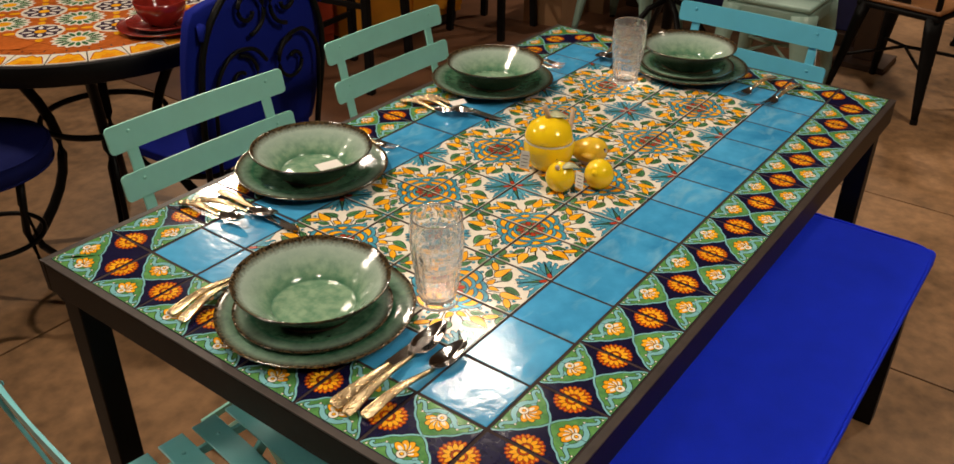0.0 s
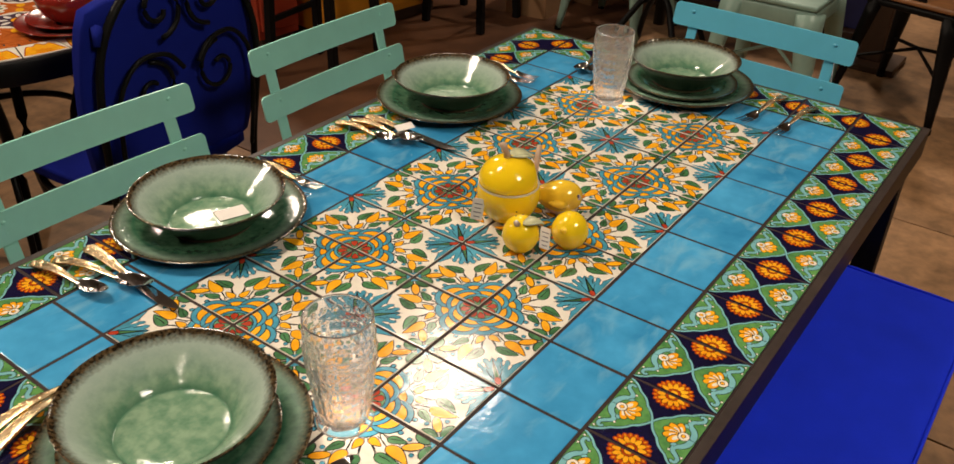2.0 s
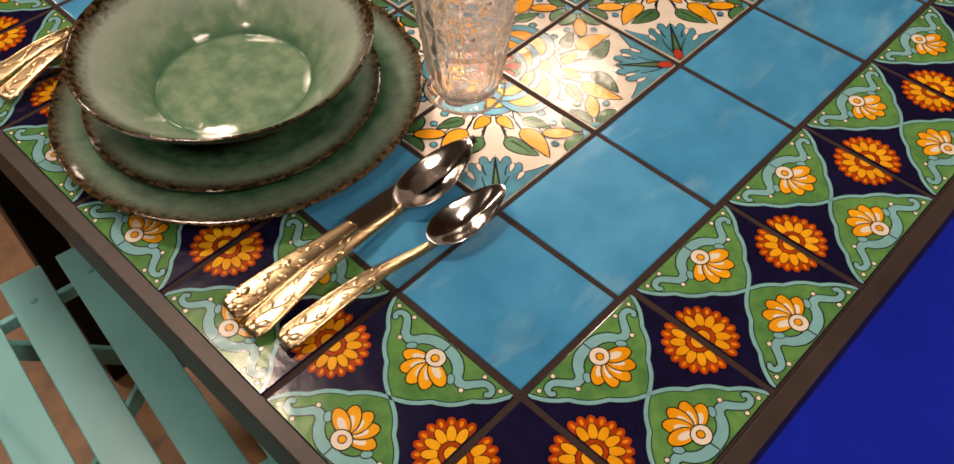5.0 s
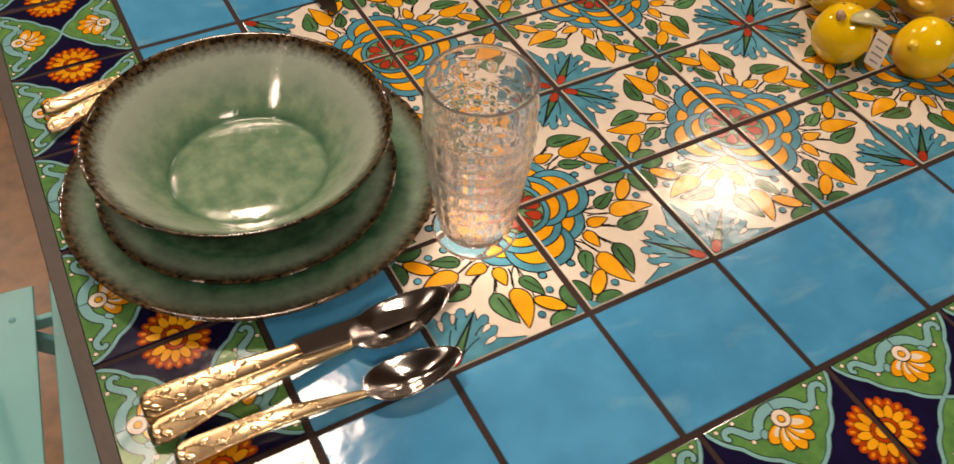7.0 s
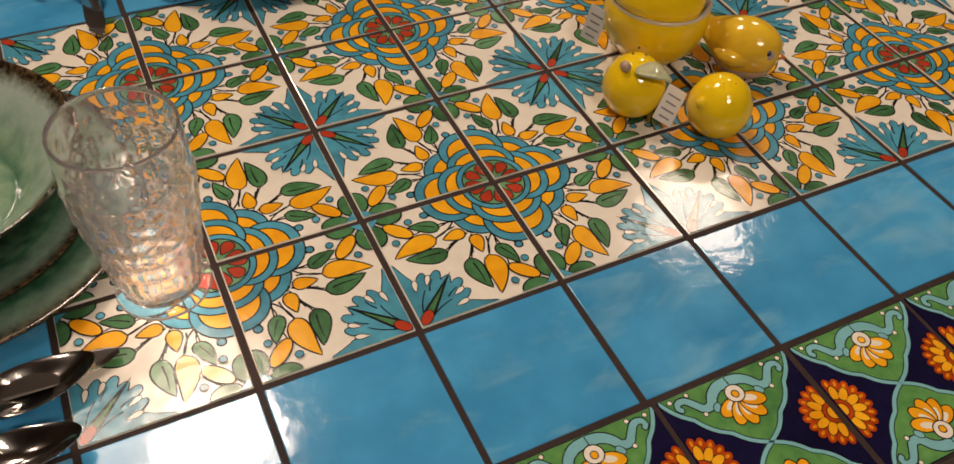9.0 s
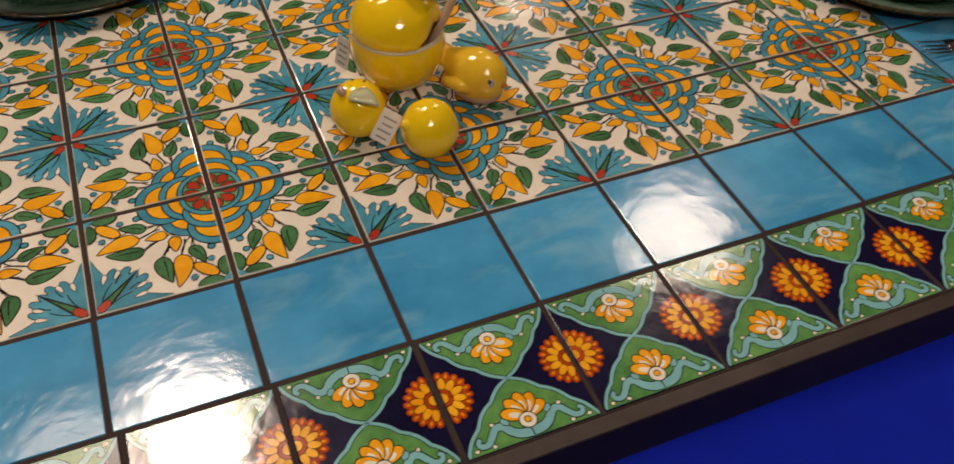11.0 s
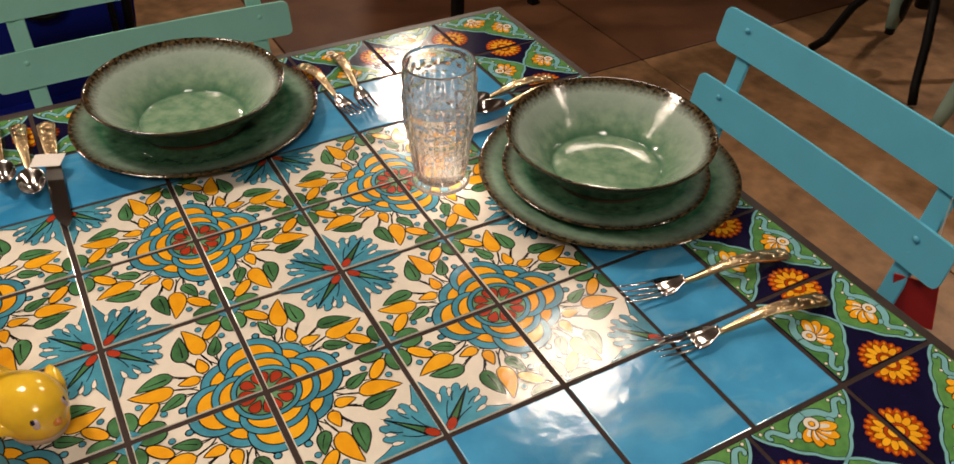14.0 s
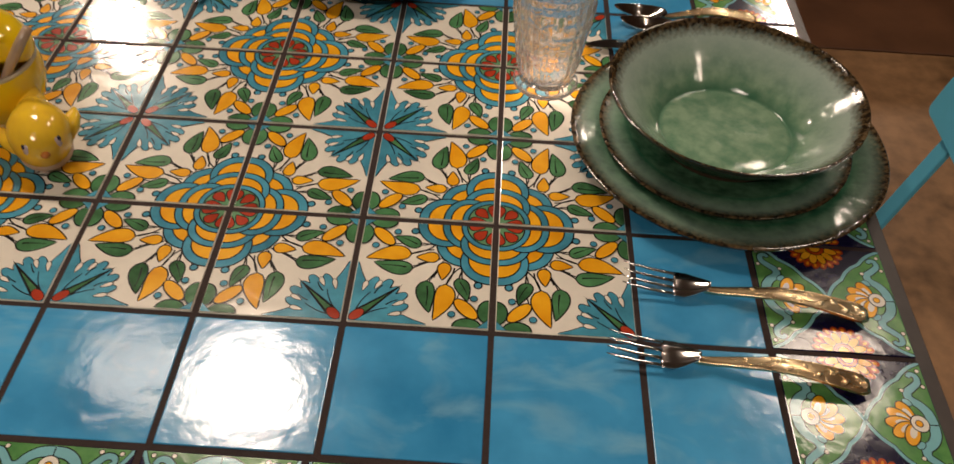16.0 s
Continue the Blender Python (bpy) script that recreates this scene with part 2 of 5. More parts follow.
    m2 = nt.nodes.new("ShaderNodeMixRGB")
    nt.links.new(edge.outputs[0], m2.inputs[0])
    nt.links.new(m1.outputs[0], m2.inputs[1])
    nt.links.new(brown.outputs[0], m2.inputs[2])
    nt.links.new(m2.outputs[0], b.inputs["Base Color"])
    bp = nt.nodes.new("ShaderNodeBump")
    bp.inputs["Strength"].default_value, bp.inputs["Distance"].default_value = 0.32, 0.002
    nt.links.new(wide.outputs["Fac"], bp.inputs["Height"])
    # hammered relief on the rim
    ham = nt.nodes.new("ShaderNodeTexVoronoi")
    ham.inputs["Scale"].default_value = 95.0
    nt.links.new(co.outputs["Object"], ham.inputs["Vector"])
    hb = nt.nodes.new("ShaderNodeBump")
    hb.inputs["Distance"].default_value = 0.0012
    hs = nt.nodes.new("ShaderNodeMath")
    hs.operation, hs.inputs[1].default_value = "MULTIPLY", 0.07
    nt.links.new(edge.outputs[0], hs.inputs[0])
    nt.links.new(hs.outputs[0], hb.inputs["Strength"])
    nt.links.new(ham.outputs["Distance"], hb.inputs["Height"])
    nt.links.new(hb.outputs[0], bp.inputs["Normal"])
    nt.links.new(bp.outputs[0], b.inputs["Normal"])
    return m


SAGE = stoneware()
DEEP_SAGE = stoneware("deep_sage_reactive_glaze", 0.36, (0.028, 0.10, 0.055, 1), (0.10, 0.215, 0.125, 1), (0.78, 0.955), (0.56, 0.82), 0.08)
OUTER = mat("dark_olive_glaze", (0.022, 0.027, 0.016), 0.16, var=0.45, scale=40, coat=0.3, bump=0.08, bscale=60)
FOOT = mat("bare_reddish_clay", (0.12, 0.055, 0.03), 0.6, var=0.25, scale=120)
GLASS = bpy.data.materials.new("clear_pressed_glass")
GLASS.use_nodes = True
_g = GLASS.node_tree.nodes["Principled BSDF"]
_g.inputs["Base Color"].default_value = (1.0, 0.965, 0.955, 1)
_g.inputs["Roughness"].default_value, _g.inputs["IOR"].default_value = 0.0, 1.5
_g.inputs["Transmission Weight"].default_value = 0.945


# ---- mesh helpers ----
def link_mesh(name, bm, materials, parent=None, label="", smooth=False, at=None):
    me = bpy.data.meshes.new(name)
    bm.normal_update()
    bm.to_mesh(me)
    bm.free()
    for m in materials if isinstance(materials, (list, tuple)) else [materials]:
        me.materials.append(m)
    if smooth:
        me.shade_smooth()
    ob = new(name, me)
    if parent is not None:
        ob.parent = parent
    if at is not None:
        ob.matrix_basis = at
    if label:
        ob["label"] = label
    return ob


def part(name, bm, material, parent, label="", smooth=False, at=None):
    return link_mesh(name, bm, material, parent, label, smooth, at)


def thing(name, label, category, group="", at=None, kind=""):
    ob = new(name)
    ob.empty_display_size = 0.05
    if at is not None:
        ob.matrix_basis = at
    return tagged(ob, label, category, group, kind)


def bevel(bm, r, seg=2):
    bmesh.ops.bevel(bm, geom=list(bm.edges), offset=r, segments=seg, affect="EDGES", profile=0.5)


def box(sx, sy, sz, r=0.0, at=(0, 0, 0), m=None, seg=2):
    bm = bmesh.new()
    bmesh.ops.create_cube(bm, size=1.0)
    bmesh.ops.scale(bm, vec=(sx, sy, sz), verts=bm.verts)
    if r:
        bevel(bm, r, seg)
    if m is not None:
        bmesh.ops.transform(bm, matrix=m, verts=bm.verts)
    bmesh.ops.translate(bm, vec=at, verts=bm.verts)
    return bm


def join(*bms):
    out = bmesh.new()
    for b in bms:
        me = bpy.data.meshes.new("tmp")
        b.to_mesh(me)
        b.free()
        out.from_mesh(me)
        bpy.data.meshes.remove(me)
    return out


def lathe(profile, seg=64, wobble=None, rim=None):
    """Turns (radius, height) pairs about z. rim(i) gives the value of the vertex layer 'rim' for each pair."""
    bm = bmesh.new()
    lay = bm.verts.layers.float.new("rim") if rim else None
    rings = []
    for i, (r, z) in enumerate(profile):
        ring = []
        if r < 1e-6:
            ring = [bm.verts.new((0, 0, z))]
        else:
            for k in range(seg):
                a = 2 * math.pi * k / seg
                q = r * (1 + (wobble(a, i) if wobble else 0.0))
                ring.append(bm.verts.new((q * math.cos(a), q * math.sin(a), z)))
        if rim:
            for v in ring:
                v[lay] = rim(i)
        rings.append(ring)
    for a, b in zip(rings, rings[1:]):
        for k in range(seg):
            n = (k + 1) % seg
            if len(a) == 1 and len(b) > 1:
                bm.faces.new((a[0], b[k], b[n]))
            elif len(b) == 1 and len(a) > 1:
                bm.faces.new((a[k], b[0], a[n]))
            elif len(a) > 1:
                bm.faces.new((a[k], b[k], b[n], a[n]))
    bmesh.ops.recalc_face_normals(bm, faces=bm.faces)
    return bm


def tube(points, radius, seg=8, flat=1.0, up=(0, 0, 1), cap=True):
    """A bar along points. radius: a number or one for each point; flat: thickness over width (the width lies across 'up')."""
    bm = bmesh.new()
    pts = [Vector(p) for p in points]
    rs = radius if isinstance(radius, (list, tuple)) else [radius] * len(pts)
    rings, last = [], None
    for i, p in enumerate(pts):
        d = (pts[min(i + 1, len(pts) - 1)] - pts[max(i - 1, 0)]).normalized()
        side = d.cross(Vector(up))
        if side.length < 0.05:
            side = last if last is not None else d.cross(Vector((1, 0, 0)))
        side.normalize()
        last = side
        other = side.cross(d)
        ring = []
        for k in range(seg):
            a = 2 * math.pi * (k + 0.5) / seg
            ring.append(bm.verts.new(p + rs[i] * (math.cos(a) * side + flat * math.sin(a) * other)))
        rings.append(ring)
    for a, b in zip(rings, rings[1:]):
        for k in range(seg):
            bm.faces.new((a[k], a[(k + 1) % seg], b[(k + 1) % seg], b[k]))
    if cap:
        bm.faces.new(rings[0][::-1])
        bm.faces.new(rings[-1])
    bmesh.ops.recalc_face_normals(bm, faces=bm.faces)
    return bm


def bar(p, q, w, t, r=0.002):
    """A flat bar from p to q, w wide (across, along y) and t thick."""
    p, q = Vector(p), Vector(q)
    d = q - p
    bm = box(d.length, w, t, r)
    x = d.normalized()
    y = Vector((0, 1, 0)) if abs(x.y) < 0.9 else Vector((1, 0, 0))
    z = x.cross(y).normalized()
    y = z.cross(x)
    m = Matrix((x, y, z)).transposed().to_4x4()
    m.translation = (p + q) / 2
    bmesh.ops.transform(bm, matrix=m, verts=bm.verts)
    return bm


# ---- the setting: floor, walls, ceiling ----
def slab(name, sx, sy, sz, at, material, label, category):
    return tagged(link_mesh(name, box(sx, sy, sz, 0, at), material), label, category, kind="structure")


FX0, FX1, FY0, FY1 = -5.0, 8.0, -5.0, 7.0
floor = tagged(new("floor"), "brown stained concrete floor with scored joints", "floor", kind="structure")
slab("wall_east", 0.2, FY1 - FY0, CEIL, (FX1 + 0.1, (FY0 + FY1) / 2, CEIL / 2), PLASTER, "dim tan plaster wall of the showroom", "wall")
slab("wall_west", 0.2, FY1 - FY0, CEIL, (FX0 - 0.1, (FY0 + FY1) / 2, CEIL / 2), PLASTER, "dim tan plaster wall of the showroom", "wall")
slab("wall_north", FX1 - FX0 + 0.4, 0.2, CEIL, ((FX0 + FX1) / 2, FY1 + 0.1, CEIL / 2), PLASTER, "dim tan plaster wall of the showroom", "wall")
slab("wall_south", FX1 - FX0 + 0.4, 0.2, CEIL, ((FX0 + FX1) / 2, FY0 - 0.1, CEIL / 2), PLASTER, "dim tan plaster wall of the showroom", "wall")
slab("ceiling", FX1 - FX0 + 0.4, FY1 - FY0 + 0.4, 0.1, ((FX0 + FX1) / 2, (FY0 + FY1) / 2, CEIL + 0.05), CEILP, "dark showroom ceiling", "ceiling")


# ---- painted tiles ----
P, TOP, GAP = 0.112, 0.76, 0.0047
LAYER = 0.00002


def clip(poly):
    """Cuts a polygon to the unit square."""
    for axis, lim, sign in ((0, 0.0, 1), (0, 1.0, -1), (1, 0.0, 1), (1, 1.0, -1)):
        out = []
        for i, a in enumerate(poly):
            b = poly[(i + 1) % len(poly)]
            da, db = sign * (a[axis] - lim), sign * (b[axis] - lim)
            if da >= 0:
                out.append(a)
            if (da > 0 > db) or (da < 0 < db):
                t = da / (da - db)
                out.append((a[0] + t * (b[0] - a[0]), a[1] + t * (b[1] - a[1])))
        poly = out
        if len(poly) < 3:
            return []
    return poly


def oval(cx, cy, a, b, turn=0.0, n=20):
    c, s = math.cos(turn), math.sin(turn)
    return [(cx + a * math.cos(t) * c - b * math.sin(t) * s, cy + a * math.cos(t) * s + b * math.sin(t) * c) for t in (2 * math.pi * k / n for k in range(n))]


def drop(cx, cy, length, width, turn, bend=0.0, n=14):
    """A leaf or drop shape: pointed at its far end, round at its near end."""
    c, s = math.cos(turn), math.sin(turn)
    up, lo = [], []
    for k in range(n + 1):
        t = k / n
        w = width * math.sin(math.pi * t ** 0.62) ** 0.9 * 0.5
        x, o = (t - 0.5) * length, bend * length * (t - 0.3) ** 2
        up.append((x, o + w))
        lo.append((x, o - w))
    pts = up + lo[-2:0:-1]
    return [(cx + x * c - y * s, cy + x * s + y * c) for x, y in pts]


def stroke(pts, w0, w1):
    left, right = [], []
    n = len(pts) - 1
    for i, p in enumerate(pts):
        q, r = pts[min(i + 1, n)], pts[max(i - 1, 0)]
        dx, dy = q[0] - r[0], q[1] - r[1]
        d = math.hypot(dx, dy) or 1.0
        w = (w0 + (w1 - w0) * i / n) / 2
        left.append((p[0] - dy / d * w, p[1] + dx / d * w))
        right.append((p[0] + dy / d * w, p[1] - dx / d * w))
    return left + right[::-1]


def arc(p, q, bend, n=8):
    """Points from p to q along a bow."""
    dx, dy = q[0] - p[0], q[1] - p[1]
    return [(p[0] + dx * t - dy * bend * 4 * t * (1 - t), p[1] + dy * t + dx * bend * 4 * t * (1 - t)) for t in (k / n for k in range(n + 1))]


def flow(pts, n=4):
    """A smooth curve through the points."""
    out = []
    for i in range(len(pts) - 1):
        p0, p1, p2, p3 = pts[max(i - 1, 0)], pts[i], pts[i + 1], pts[min(i + 2, len(pts) - 1)]
        for k in range(n):
            t = k / n
            out.append(tuple(0.5 * (2 * b + (c - a) * t + (2 * a - 5 * b + 4 * c - d) * t * t + (3 * b - a - 3 * c + d) * t ** 3) for a, b, c, d in zip(p0, p1, p2, p3)))
    return out + [pts[-1]]


class Painted:
    """A tile of the given size, painted in layers of coloured glaze. Coordinates run 0 to 1 over its face."""

    def __init__(self, sx, sy, base):
        self.sx, self.sy, self.mats, self.level = sx, sy, [base], 1
        self.bm = box(sx, sy, 0.007, 0.0008, (0, 0, -0.0035), seg=2)
        self.inset = 0.0008 / sx

    def add(self, poly, material, outline=0.0):
        if outline:
            cx, cy = sum(p[0] for p in poly) / len(poly), sum(p[1] for p in poly) / len(poly)
            grown = []
            for i, p in enumerate(poly):
                a, b = poly[i - 1], poly[(i + 1) % len(poly)]
                nx, ny = b[1] - a[1], a[0] - b[0]
                d = math.hypot(nx, ny) or 1.0
                grown.append((p[0] + nx / d * outline, p[1] + ny / d * outline))
            self.level -= 0.5
            self.add(grown, INK)
            self.level += 0.5
        poly = clip(poly)
        if len(poly) < 3:
            return
        if material not in self.mats:
            self.mats.append(material)
        k = 1 - 2 * self.inset
        vs = [self.bm.verts.new(((self.inset + u * k - 0.5) * self.sx, (self.inset + v * k - 0.5) * self.sy, self.level * LAYER)) for u, v in poly]
        f = self.bm.faces.new(vs)
        f.material_index = self.mats.index(material)
        f.normal_update()
        if f.normal.z < 0:
            f.normal_flip()
        bmesh.ops.triangulate(self.bm, faces=[f], ngon_method="EAR_CLIP")

    def up(self):
        self.level += 1

    def mesh(self, name):
        me = bpy.data.meshes.new(name)
        self.bm.to_mesh(me)
        self.bm.free()
        for m in self.mats:
            me.materials.append(m)
        return me


def ccw(poly):
    a = sum(p[0] * q[1] - q[0] * p[1] for p, q in zip(poly, poly[1:] + poly[:1]))
    return poly if a > 0 else poly[::-1]


def cream_tile(s):
    """A quarter of a scalloped medallion at (0,0), of a blue leaf star at (1,1), of rosettes at the other two corners."""
    t = Painted(s, s, CREAM)
    o = 0.0112

    def put(poly, m, line=o, lift=True):
        t.add(ccw(poly), m, line)
        if lift:
            t.up()

    rad = math.radians
    # sprays of leaves and buds, the same on both sides of the diagonal
    def both(q):
        return q, [(y, x) for x, y in q]

    for root, tip, b in (((0.40, 0.33), (0.60, 0.455), 0.05), ((0.43, 0.22), (0.66, 0.33), 0.10), ((0.45, 0.20), (0.57, 0.225), 0.10), ((0.43, 0.22), (0.74, 0.235), -0.06), ((0.38, 0.36), (0.66, 0.53), -0.05), ((0.36, 0.36), (0.38, 0.345), 0.0), ((0.46, 0.12), (0.60, 0.085), 0.12), ((0.44, 0.27), (0.71, 0.395), -0.08), ((0.42, 0.30), (0.55, 0.42), 0.14)):
        for q in both(stroke(arc(root, tip, b), 0.0135, 0.0105)):
            put(q, INK, 0.0, False)
    t.up(), t.up()
    for poly, m in ((drop(0.780, 0.328, 0.335, 0.140, rad(4), 0.34), YELLOW), (drop(0.735, 0.470, 0.290, 0.125, rad(-3), -0.24), GREEN), (drop(0.645, 0.188, 0.215, 0.100, rad(-27), 0.2), GREEN),
                    (drop(0.480, 0.350, 0.165, 0.092, rad(4)), YELLOW), (oval(0.775, 0.225, 0.024, 0.024), TEAL), (oval(0.600, 0.085, 0.024, 0.024), TEAL)):
        for q in both(poly):
            put(q, m, o, False)
    t.up(), t.up()
    for root, tip, w in (((0.635, 0.462), (0.82, 0.455), 0.014), ((0.575, 0.222), (0.70, 0.160), 0.011)):
        for q in both(stroke(arc(root, tip, -0.03), w, 0.004)):
            put(q, INK, 0.0, False)
    t.up()
    # medallion: eight outer scallops, four inner ones, a ring and red petals on green
    for a, rc, ra, rb in [(45, 0.325, 0.175, 0.20), (0, 0.365, 0.215, 0.225), (90, 0.365, 0.215, 0.225)]:
        ca, sa = math.cos(rad(a)), math.sin(rad(a))
        put(oval(rc * ca, rc * sa, ra, rb, rad(a), 28), TEAL)
        t.up()
        put(oval((rc - 0.02) * ca, (rc - 0.02) * sa, ra - 0.055, rb - 0.06, rad(a), 24), YELLOW)
        t.up()
    for a in (0, 90):
        ca, sa = math.cos(rad(a)), math.sin(rad(a))
        put(oval(0.185 * ca, 0.185 * sa, 0.20, 0.235, rad(a), 28), TEAL)
        t.up()
        put(oval(0.175 * ca, 0.175 * sa, 0.152, 0.178, rad(a), 24), YELLOW)
        t.up()
    put(oval(0, 0, 0.235, 0.235, 0, 40), TEAL)
    t.up()
    put(oval(0, 0, 0.190, 0.190, 0, 36), SOFT_GREEN)
    t.up()
    for k in range(8):
        a = rad(45 * k)
        q = drop(0.118 * math.cos(a), 0.118 * math.sin(a), 0.125, 0.088 if k % 2 else 0.078, a + math.pi)
        put(q, RED, o * 0.8, False)
    t.up(), t.up()
    # leaf star
    half = flow([(0, 0.565), (4, 0.475), (8, 0.42), (10.5, 0.395), (12.2, 0.36), (14, 0.33), (15.8, 0.36), (17, 0.40), (19.5, 0.435), (22.5, 0.445), (25, 0.42), (26.0, 0.40), (27.5, 0.38), (29.0, 0.40), (30, 0.43), (32, 0.47), (35, 0.48), (37.4, 0.465), (39, 0.425), (40.2, 0.41), (41.4, 0.43), (43.5, 0.46), (45, 0.465)], 4)
    quarter = half + [(90 - a, r) for a, r in half[-2::-1]]
    star = [(1 - r * math.cos(rad(a)), 1 - r * math.sin(rad(a))) for a, r in [(-8, 0.4)] + quarter + [(98, 0.4)]] + [(1.1, 1.1)]
    put(star, TEAL, 0.0065)
    t.up()
    for a, r, ln, w in ((194, 0.335, 0.095, 0.034), (256, 0.335, 0.095, 0.034), (207.5, 0.385, 0.09, 0.032), (242.5, 0.385, 0.09, 0.032)):
        put(drop(1 + r * math.cos(rad(a)), 1 + r * math.sin(rad(a)), ln, w, rad(a + 180)), CREAM, 0.006, False)
    for a, r0, r1 in ((206, 0.10, 0.30), (244, 0.10, 0.30), (212, 0.30, 0.40), (238, 0.30, 0.40)):
        put(stroke(arc((1 + r0 * math.cos(rad(a)), 1 + r0 * math.sin(rad(a))), (1 + r1 * math.cos(rad(a)), 1 + r1 * math.sin(rad(a))), 0.06), 0.011, 0.008), INK, 0.0, False)
    t.up()
    put([(1 - 0.36, 1 - 0.36), (1 - 0.105, 1 - 0.045), (1 - 0.045, 1 - 0.105)], INK, 0.0)
    t.up()
    put([(1 - 0.26, 1 - 0.26), (1 - 0.098, 1 - 0.064), (1 - 0.064, 1 - 0.098)], GREEN, 0.0)
    t.up()
    put(oval(0.945, 0.945, 0.062, 0.036, rad(45), 14), RED, 0.006)
    t.up()
    # rosettes
    for cx, cy in ((1, 0), (0, 1)):
        dx, dy = (1 if cx == 0 else -1), (1 if cy == 0 else -1)
        for ox, oy in ((dx, 0), (0, dy)):
            put(oval(cx + 0.150 * ox, cy + 0.150 * oy, 0.100, 0.074, 0 if ox else rad(90), 18), GREEN, o, False)
        t.up(), t.up()
        put(oval(cx + 0.165 * dx, cy + 0.165 * dy, 0.112, 0.048, rad(45 if dx == dy else -45), 16), YELLOW)
        t.up()
        put([(cx - 0.075, cy), (cx, cy - 0.075), (cx + 0.075, cy), (cx, cy + 0.075)], TEAL, 0.006)
        put(oval(cx + 0.265 * dx, cy + 0.11 * dy, 0.024, 0.024, 0, 10), TEAL, 0.007, False)
        put(oval(cx + 0.11 * dx, cy + 0.265 * dy, 0.024, 0.024, 0, 10), TEAL, 0.007, False)
    return t.mesh("cream_tile")


def border_tile(sx, sy, corner=False):
    """Navy with half suns at two joints and green shell-flower corners at the two other sides."""
    t = Painted(sx, sy, NAVY)
    rad = math.radians

    def turned(q, quarter):
        for _ in range(quarter):
            q = [(1 - y, x) for x, y in q]
        return q

    greens = (0, 1) if corner else (0, 2)
    suns = (2, 3) if corner else (1, 3)
    # scalloped triangles: base on the side v = 0, tip at the middle
    def tri(grow):
        pts = [(-0.02, -0.02)]
        for k in range(0, 37):
            q = k / 36
            u, w = q * 0.5, q * 0.5
            off = 0.036 * math.sin(math.pi * q) + 0.016 * abs(math.sin(3 * math.pi * q)) + grow
            pts.append((u - off * 0.707, w + off * 0.707))
        right = [(1 - u, w) for u, w in pts][::-1]
        return pts + right[1:]

    for layer, (grow, m) in enumerate(((0.018, INK), (0.013, PALE), (-0.013, INK), (-0.019, MEADOW))):
        for g in greens:
            t.add(ccw(turned(tri(grow), g)), m)
        t.up()
    for g in greens:
        def put(q, m, line=0.008, quarter=g):
            t.add(ccw(turned(q, quarter)), m, line)
        base = t.level
        for side in (-1, 1):
            curl = flow([(0.5 + side * x, y) for x, y in ((0.0, 0.045), (0.08, 0.052), (0.145, 0.09), (0.19, 0.145), (0.245, 0.15), (0.29, 0.10), (0.335, 0.055), (0.385, 0.055), (0.40, 0.09), (0.375, 0.11))])
            put(stroke(curl, 0.072, 0.028), PALE)
            t.up()
            put(oval(0.5 + side * 0.165, 0.175, 0.034, 0.022, rad(50 * side), 10), PALE, 0.006)
            for u, v in ((0.26, 0.185), (0.43, 0.03), (0.30, 0.025)):
                put(oval(0.5 + side * u, v, 0.014, 0.014, 0, 8), CREAM, 0.006)
            t.up()
        for k, a in enumerate((22, 56, 90, 124, 158)):
            c, s = math.cos(rad(a)), math.sin(rad(a))
            put(oval(0.5 + 0.095 * c, 0.165 + 0.115 * s, 0.085, 0.047, rad(a), 16), YELLOW)
            t.up()
            put(oval(0.5 + 0.075 * c, 0.165 + 0.085 * s, 0.05, 0.024, rad(a), 10), CREAM, 0.0)
            t.up()
        put(oval(0.5, 0.135, 0.062, 0.058, 0, 16), CREAM)
        t.up()
        put(oval(0.5, 0.14, 0.022, 0.022, 0, 10), YELLOW, 0.007)
        t.up()
        t.level = base
    t.level += 16
    for g in suns:
        base = t.level
        for n, r0, a, b, m in ((20, 0.182, 0.043, 0.030, RUST), (20, 0.186, 0.020, 0.011, ORANGE)):
            for k in range(n):
                an = 2 * math.pi * (k + 0.5) / n
                t.add(ccw(turned(oval(0.5 + r0 * math.cos(an), r0 * math.sin(an), a, b, an, 10), g)), m, 0.0)
            t.up()
        t.add(ccw(turned(oval(0.5, 0, 0.158, 0.158, 0, 32), g)), RUST)
        t.up()
        for k in range(12):
            an = 2 * math.pi * (k + 0.5) / 12
            t.add(ccw(turned(oval(0.5 + 0.118 * math.cos(an), 0.118 * math.sin(an), 0.052, 0.028, an, 12), g)), YELLOW, 0.006)
        t.up(), t.up()
        t.add(ccw(turned(oval(0.5, 0, 0.072, 0.072, 0, 20), g)), RUST, 0.006)
        t.up()
        t.add(ccw(turned(oval(0.5, 0, 0.042, 0.042, 0, 16), g)), YELLOW, 0.006)
        t.level = base
    return t.mesh("border_tile")


def sky_tile(sx, sy):
    return Painted(sx, sy, SKY).mesh("blue_tile")


